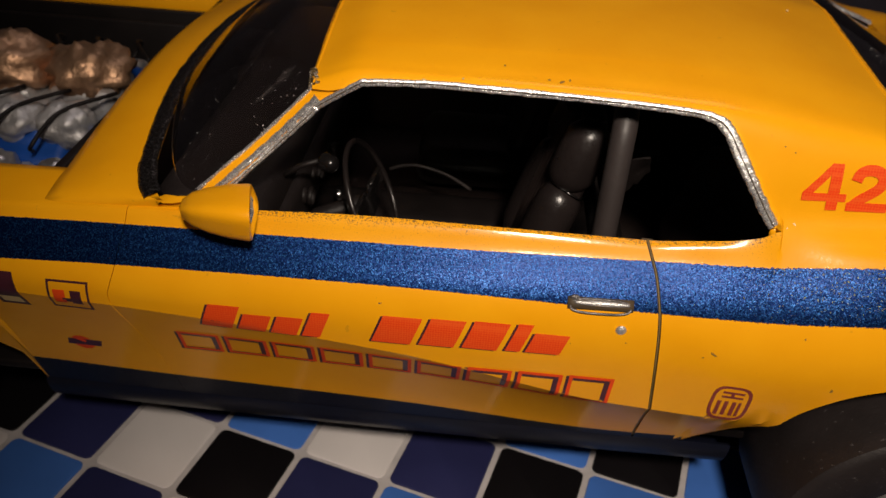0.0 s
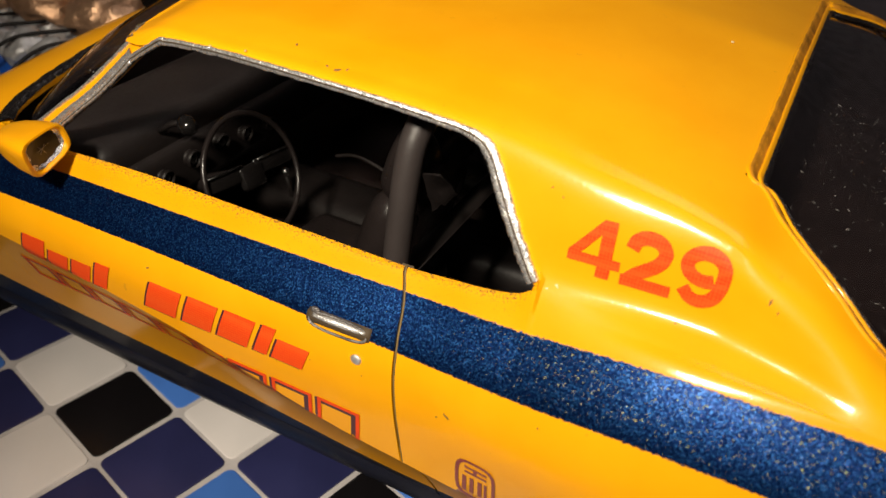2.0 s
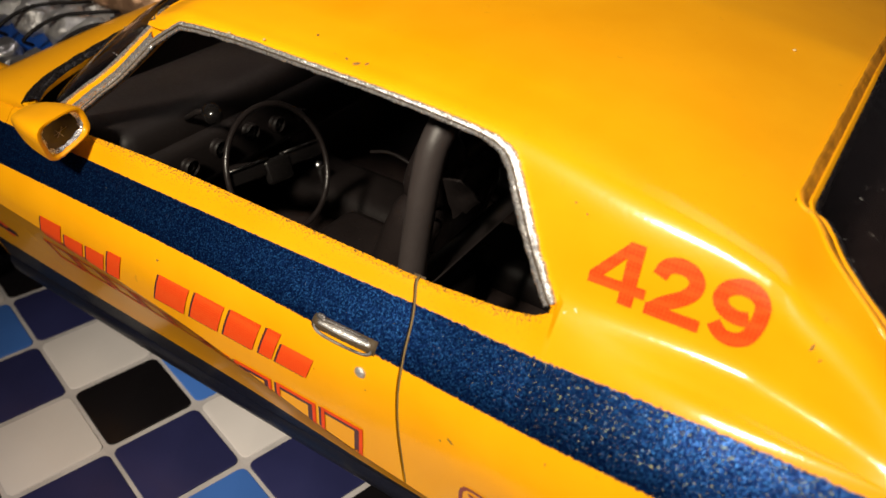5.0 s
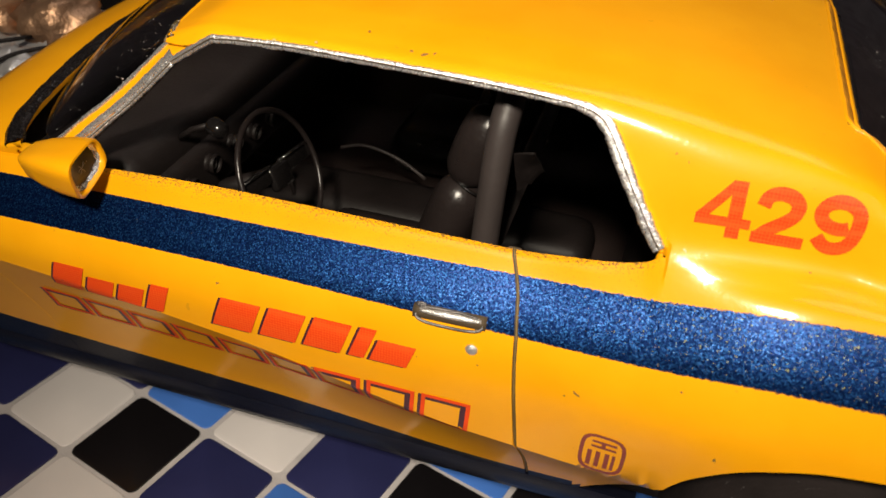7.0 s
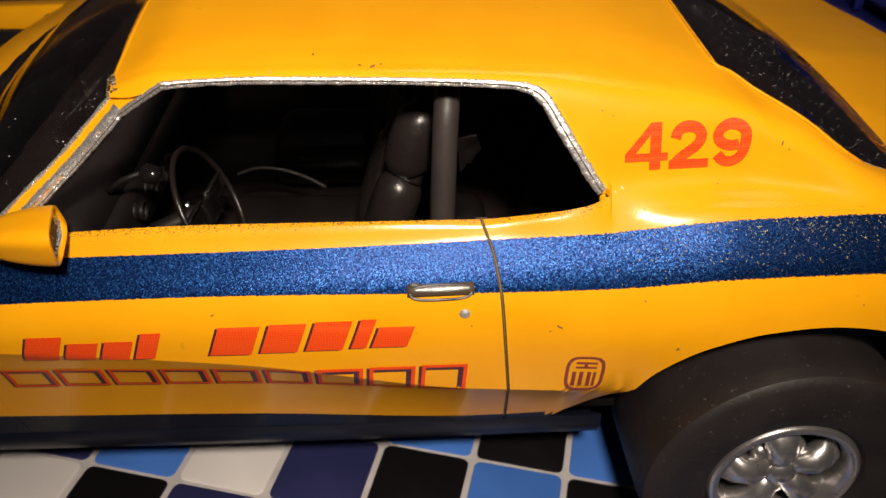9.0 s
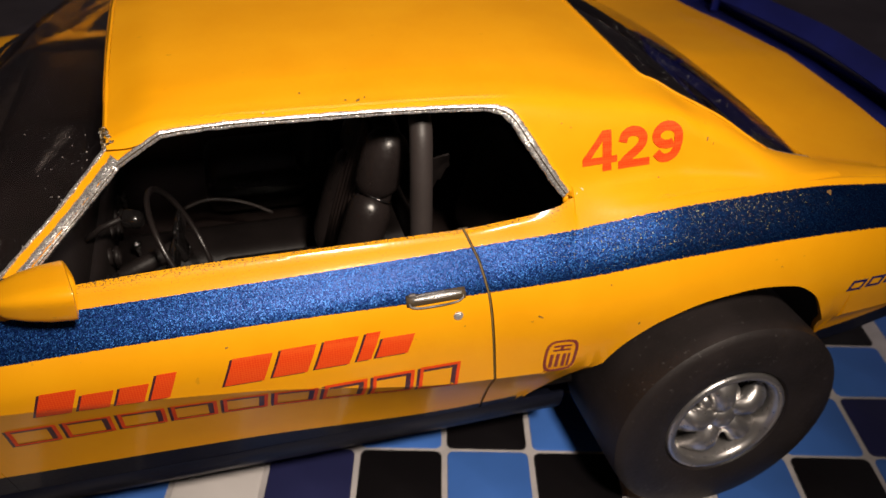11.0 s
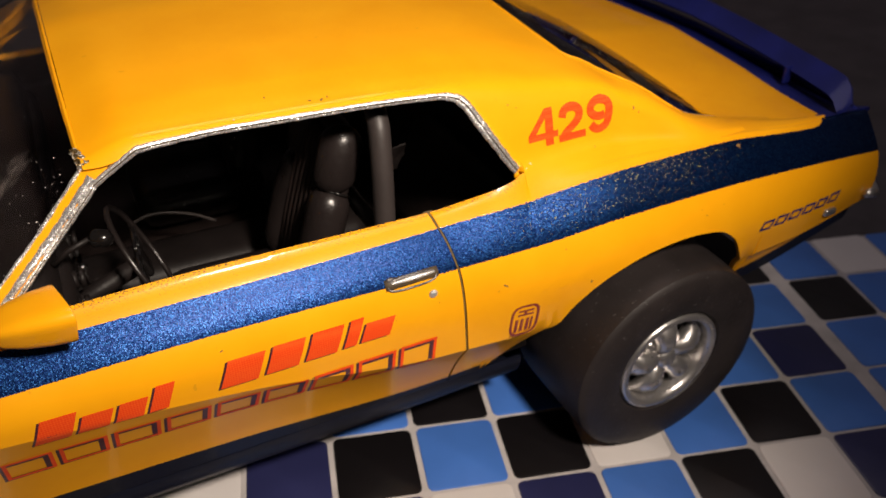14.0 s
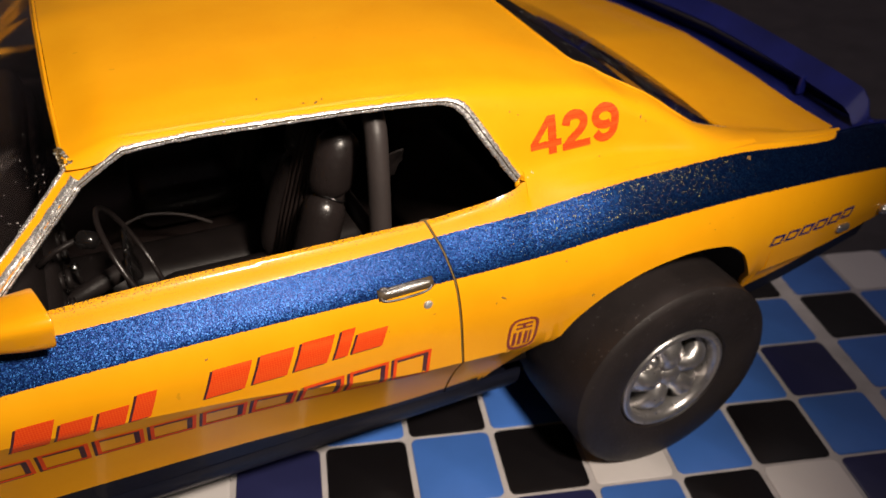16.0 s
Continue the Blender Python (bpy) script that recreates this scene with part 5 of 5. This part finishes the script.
for i, (y, z, r) in enumerate(((12.5, 31.4, 0.8), (16.5, 31.8, 0.9), (21.0, 31.8, 0.9), (25.0, 31.2, 0.8), (29.0, 30.8, 0.7))):
    part("gauge", tube([(-32.2, y, z), (-31.6, y, z)], r, 18), M_BLACK, DASH)
    part("gauge_bezel", lathe([(r, 0), (r + 0.12, 0.1), (r + 0.12, 0.35), (r, 0.5)], (0, 0, 0), 24), M_BLACK, DASH).matrix_local = pose(-31.4 * MM, y * MM, z * MM, 0, 0, -90)
    part("gauge_lens", ball(r * 0.8, (-31.4, y, z), (0.3, 1, 1)), M_GLOSS, DASH)
    part("gauge_needle", block((0.1, 0.2, r * 1.1), (-31.45, y, z + 0.2), 0.0), M_SILVER, DASH)
part("tachometer", lathe([(0.0, -0.3), (0.75, -0.3), (0.95, 0.0), (0.85, 1.2), (0.4, 1.6), (0, 1.6)], (0, 0, 0), 20), M_GLOSS, DASH, "glossy black rev counter cup").matrix_local = pose(-29.0 * MM, 14.0 * MM, 37.6 * MM, 0, 0, -120)
part("tachometer_stalk", tube([(-29.6, 14.2, 37.5), (-31.6, 14.4, 36.6), (-33.2, 14.4, 35.4)], 0.3, 8), M_BLACK, DASH)
part("gear_lever", tube([(-30.6, 32.0, 18.0), (-31.0, 31.8, 20.5), (-31.4, 31.6, 22.6)], 0.28, 8), M_BLACK, car, "thin black gear lever")
part("gear_knob", ball(0.62, (-31.4, 31.6, 22.9)), M_CHROME, car, "small bright gear knob")
SW = new("steering_wheel")
SW.parent = car
SW["label"] = "black steering wheel on a column"
SW.empty_display_size = 0.003
WC, WT = Vector((-24.8, 18.3, 30.9)), Euler((0, radians(-24), 0)).to_matrix()
circle = [WC + WT @ Vector((0, 6.6 * math.cos(a), 6.6 * math.sin(a))) for a in [2 * math.pi * i / 48 for i in range(49)]]
part("wheel_ring", tube(circle, 0.3, 10, caps=False), M_SEAT, SW)
for a in (-7, 173):
    e = Vector((0, math.cos(radians(a)), math.sin(radians(a))))
    turn = WT @ Matrix.Rotation(radians(-a), 3, "X").inverted()
    part("wheel_spoke", block((0.5, 5.6, 1.7), WC + WT @ (e * 3.6 + Vector((-0.3, 0, 0.7))), 0.2, turn=turn), M_GLOSS, SW, "flat glossy spoke")
    # an added chrome bar stands in for the highlight along the glossy spoke
    part("spoke_glint_bar", tube([WC + WT @ (e * d + Vector((0.1, 0, 1.45))) for d in (1.2, 3.5, 6.0)], 0.13, 6), M_CHROME, SW, "bright bar added for the spoke's glint")
part("horn_pad", block((0.9, 3.4, 2.6), WC + WT @ Vector((-0.3, 0, 0)), 0.4, turn=WT @ Matrix.Rotation(radians(-7), 3, "X")), M_GLOSS, SW)
part("column", tube([WC + WT @ Vector((-1, 0, 0)), WC + WT @ Vector((-13, 0, 0))], 1.0, 10), M_BLACK, SW)
part("tunnel_rail", tube(smooth_line([(-25.2, 34, 25.9), (-22.6, 34, 26.7), (-19.9, 34, 26.4), (-17.2, 34, 25.4), (-14.6, 34, 23.8)], 24), 0.2, 8), M_BAR, car, "curved dark rail over the tunnel")

# ---------------------------------------------------------------- engine
ENGINE = new("engine")
ENGINE.parent = car
ENGINE["label"] = "silver and blue model V8 engine with copper stacks"
ENGINE.empty_display_size = 0.003
part("engine_block", block((26, 20, 14), (-74, YC, 23), 1.5), M_ENGINE_BLUE, ENGINE, "bright blue engine block")
for sgn in (-1, 1):
    part("cylinder_head", block((25, 7, 6), (-74, YC + sgn * 9.5, 29), 1.2, turn=Euler((radians(sgn * -32), 0, 0)).to_matrix()), M_ENGINE_BLUE, ENGINE, "blue cylinder head")
    for i in range(4):
        x = -82.5 + 5.6 * i
        part("exhaust_pipe", tube(smooth_line([(x, YC + sgn * 13.5, 28.5), (x + 0.5, YC + sgn * 17, 28.8), (x + 1.5, YC + sgn * 19.5, 26), (x + 4, YC + sgn * 20, 21)], 20), 1.2, 10), M_ALLOY, ENGINE, "dull silver exhaust pipe")
        part("plug_lead", tube(smooth_line([(x + 1.5, YC + sgn * 14.0, 31.4), (x + 2.5, YC + sgn * 15.4, 33.0), (x + 4, YC + sgn * 11, 35.0), (x + 8, YC + sgn * 5, 35.0)], 20), 0.25, 6), M_BLACK, ENGINE, "black plug lead")
part("intake_manifold", block((22, 11, 4), (-74, YC, 31), 1.4), M_ALLOY, ENGINE, "cast silver intake manifold")


def lump(radius, centre, squash, seed, bm=None):
    """A knobbly casting."""
    bm = ball(radius, centre, squash, bm, u=28, v=18)
    c = Vector(centre)
    for v in bm.verts:
        d = v.co - c
        v.co = c + d * (1 + 0.3 * noise.noise(d * 0.5 + Vector((seed, 0, 0))) + 0.22 * noise.noise(d * 1.1 + Vector((0, seed, 0))))
    return bm


for i, (x, y, z, r) in enumerate(((-63.0, 35.0, 35.6, 4.7), (-72.6, 34.5, 36.0, 4.9), (-82.0, 35.0, 36.0, 4.6))):
    part("carburettor_top", lump(r, (x, y, z), (1.05, 1.0, 0.72), 3.1 * i), M_COPPER, ENGINE, "tarnished copper carburettor top")
    part("carburettor", block((8, 8.5, 4.5), (x, y, 32.4), 1.2), M_ALLOY, ENGINE, "grey carburettor")
for i in range(5):
    x = -86.5 + 6.1 * i
    part("rocker_casting", lump(3.3, (x, 26.0 + 0.3 * (i % 2), 32.6), (0.95, 1.0, 0.8), 1.7 * i + 9), M_ALLOY, ENGINE, "knobbly dull silver casting")
    part("exhaust_port", lump(2.5, (x + 1.2, 19.2, 29.6), (0.9, 1.0, 0.9), 2.3 * i + 20), M_SILVER, ENGINE, "shiny silver exhaust port")
part("fuel_hose", tube(smooth_line([(-90, 17, 29.6), (-78, 15.6, 30.4), (-68, 16.2, 30.2), (-59, 18, 29.0)], 30), 0.8, 8), M_ENGINE_BLUE, ENGINE, "bright blue fuel hose")
part("fuel_hose", tube(smooth_line([(-66, 14, 26), (-61, 16, 30), (-58, 24, 31), (-60, 30, 30)], 30), 0.9, 8), M_ENGINE_BLUE, ENGINE, "bright blue fuel hose")

# ---------------------------------------------------------------- tiled table, room
TV, TU = Vector((10.66, -2.965, 0)), Vector((2.86, 10.43, 0))     # tile steps
T0 = Vector((-56.4, 4.2, 0))
TONES = {
    "white": simple("white_glazed_tile", (0.66, 0.62, 0.61), 0.34, 0, 0.0, 0.3, 0.00003, 0.05),
    "blue": simple("mid_blue_glazed_tile", (0.055, 0.16, 0.52), 0.34, 0, 0.0, 0.3, 0.00003, 0.15),
    "navy": simple("navy_glazed_tile", (0.022, 0.024, 0.085), 0.34, 0, 0.0, 0.3, 0.00003, 0.2),
    "black": simple("black_glazed_tile", (0.006, 0.005, 0.006), 0.34, 0, 0.0, 0.3, 0.00003, 0.2),
}
M_GROUT = simple("pale_grey_grout", (0.46, 0.43, 0.43), 0.85, 0, 0, 1.2, 0.0002, 0.15)
KNOWN = {"w": "0,0 1,-1 2,1 5,0 7,1 9,0 -1,-2 12,4", "k": "1,0 4,1 5,2 6,1 9,1 8,0 11,3 13,2", "b": "1,1 -1,-1 3,0 4,2 5,1 6,2 8,1 10,1 7,0 8,2 9,3 11,2 9,2 10,3 11,4 12,3", "n": "-1,0 0,-1 2,0 3,1 6,0 10,0 2,-1 10,2"}
tone_of = {}
for key, tone in (("w", "white"), ("k", "black"), ("b", "blue"), ("n", "navy")):
    for pair in KNOWN[key].split():
        tone_of[tuple(int(q) for q in pair.split(","))] = tone
table = tagged(thing("tile_board", "", ""), "mosaic board of blue, black and white square tiles", "tiled board", "", "structure")
table.name = "floor"
bm = bmesh.new()
corner = [T0 + TV * i + TU * j for i, j in ((-12, -14), (14.2, -14), (14.2, 5), (-12, 5))]
low, top = ([bm.verts.new((p.x, p.y, z)) for p in corner] for z in (-4.75, -0.2))
bm.faces.new(top)
bm.faces.new(low[::-1])
for k in range(4):
    bm.faces.new((low[k], low[(k + 1) % 4], top[(k + 1) % 4], top[k]))
bmesh.ops.bevel(bm, geom=bm.edges[:], offset=0.4, segments=2, affect="EDGES")
part("grout_bed", bm, M_GROUT, table, "pale grey grout bed", False)


def tile_bm():
    """One glazed tile with soft edges, along the tile steps; its top lies at z = 0."""
    bm = bmesh.new()
    rings = []
    for inset, z in ((0.28, -0.3), (0.28, -0.16), (0.34, -0.05), (0.5, 0.0)):
        h, c = 5.46 - inset, 0.85
        ring = []
        for k in range(4):
            for s in range(5):
                a = math.pi / 2 * (k + s / 4)
                ring.append(bm.verts.new(((h - c) * (1, -1, -1, 1)[k] + c * math.cos(a), (h - c) * (1, 1, -1, -1)[k] + c * math.sin(a), z)))
        rings.append(ring)
    grid_faces(bm, rings, True)
    bm.faces.new(rings[-1])
    bmesh.ops.recalc_face_normals(bm, faces=bm.faces[:])
    return bm


tile_mesh = {}
for tone, m in TONES.items():
    b = tile_bm()
    bmesh.ops.scale(b, vec=(MM,) * 3, verts=b.verts)
    me = bpy.data.meshes.new("tile")
    b.to_mesh(me)
    b.free()
    me.materials.append(m)
    me.shade_smooth()
    me.set_sharp_from_angle(angle=radians(40))
    tile_mesh[tone] = me
rng = random.Random(7)
spin = math.degrees(math.atan2(TV.y, TV.x))
rest = {tone: bmesh.new() for tone in TONES}
for i in range(-12, 14):
    for j in range(-14, 5):
        tone = tone_of.get((i, j)) or rng.choices(("white", "blue", "navy", "black"), (24, 28, 24, 24))[0]
        c = T0 + TV * (i + 0.5) + TU * (j + 0.5)
        if i >= 11:
            c = c + TV * 0.17
        near = -5 <= i <= 14 and -3 <= j <= 5
        m = pose(c.x * MM, c.y * MM, 0, rng.uniform(-0.25, 0.25), rng.uniform(-0.25, 0.25), spin + rng.uniform(-0.4, 0.4))
        if near:
            ob = new("tile", tile_mesh[tone])
            ob.matrix_world = m
            ob.parent = table
        else:
            vs = len(rest[tone].verts)
            rest[tone].from_mesh(tile_mesh[tone])
            rest[tone].verts.ensure_lookup_table()
            bmesh.ops.transform(rest[tone], matrix=m, verts=rest[tone].verts[vs:])
for tone, b in rest.items():
    ob = part("tile_field", b, TONES[tone], table, tone + " tiles further off", True, 1.0)
    sharp(ob, 40)
    ob["kind"] = "stuff"
ground = part("table_top", block((960, 960, 20), (0, 60, -14.8), 2), M_TABLE, None, "", False)
tagged(ground, "dark lacquered table top under the tiled board", "table top", "", "structure")
for name, size, at in (("wall_north", (960, 20, 640), (0, 550, 295)), ("wall_south", (960, 20, 640), (0, -430, 295)), ("wall_east", (20, 960, 640), (490, 60, 295)), ("wall_west", (20, 960, 640), (-490, 60, 295)), ("ceiling", (1000, 1000, 20), (0, 60, 625))):
    tagged(part(name, block(size, at), M_ROOM, None, "", False), "plain dim grey wall of the unlit space" if name != "ceiling" else "plain dim grey ceiling of the unlit space", "wall" if name != "ceiling" else "ceiling", "", "structure")
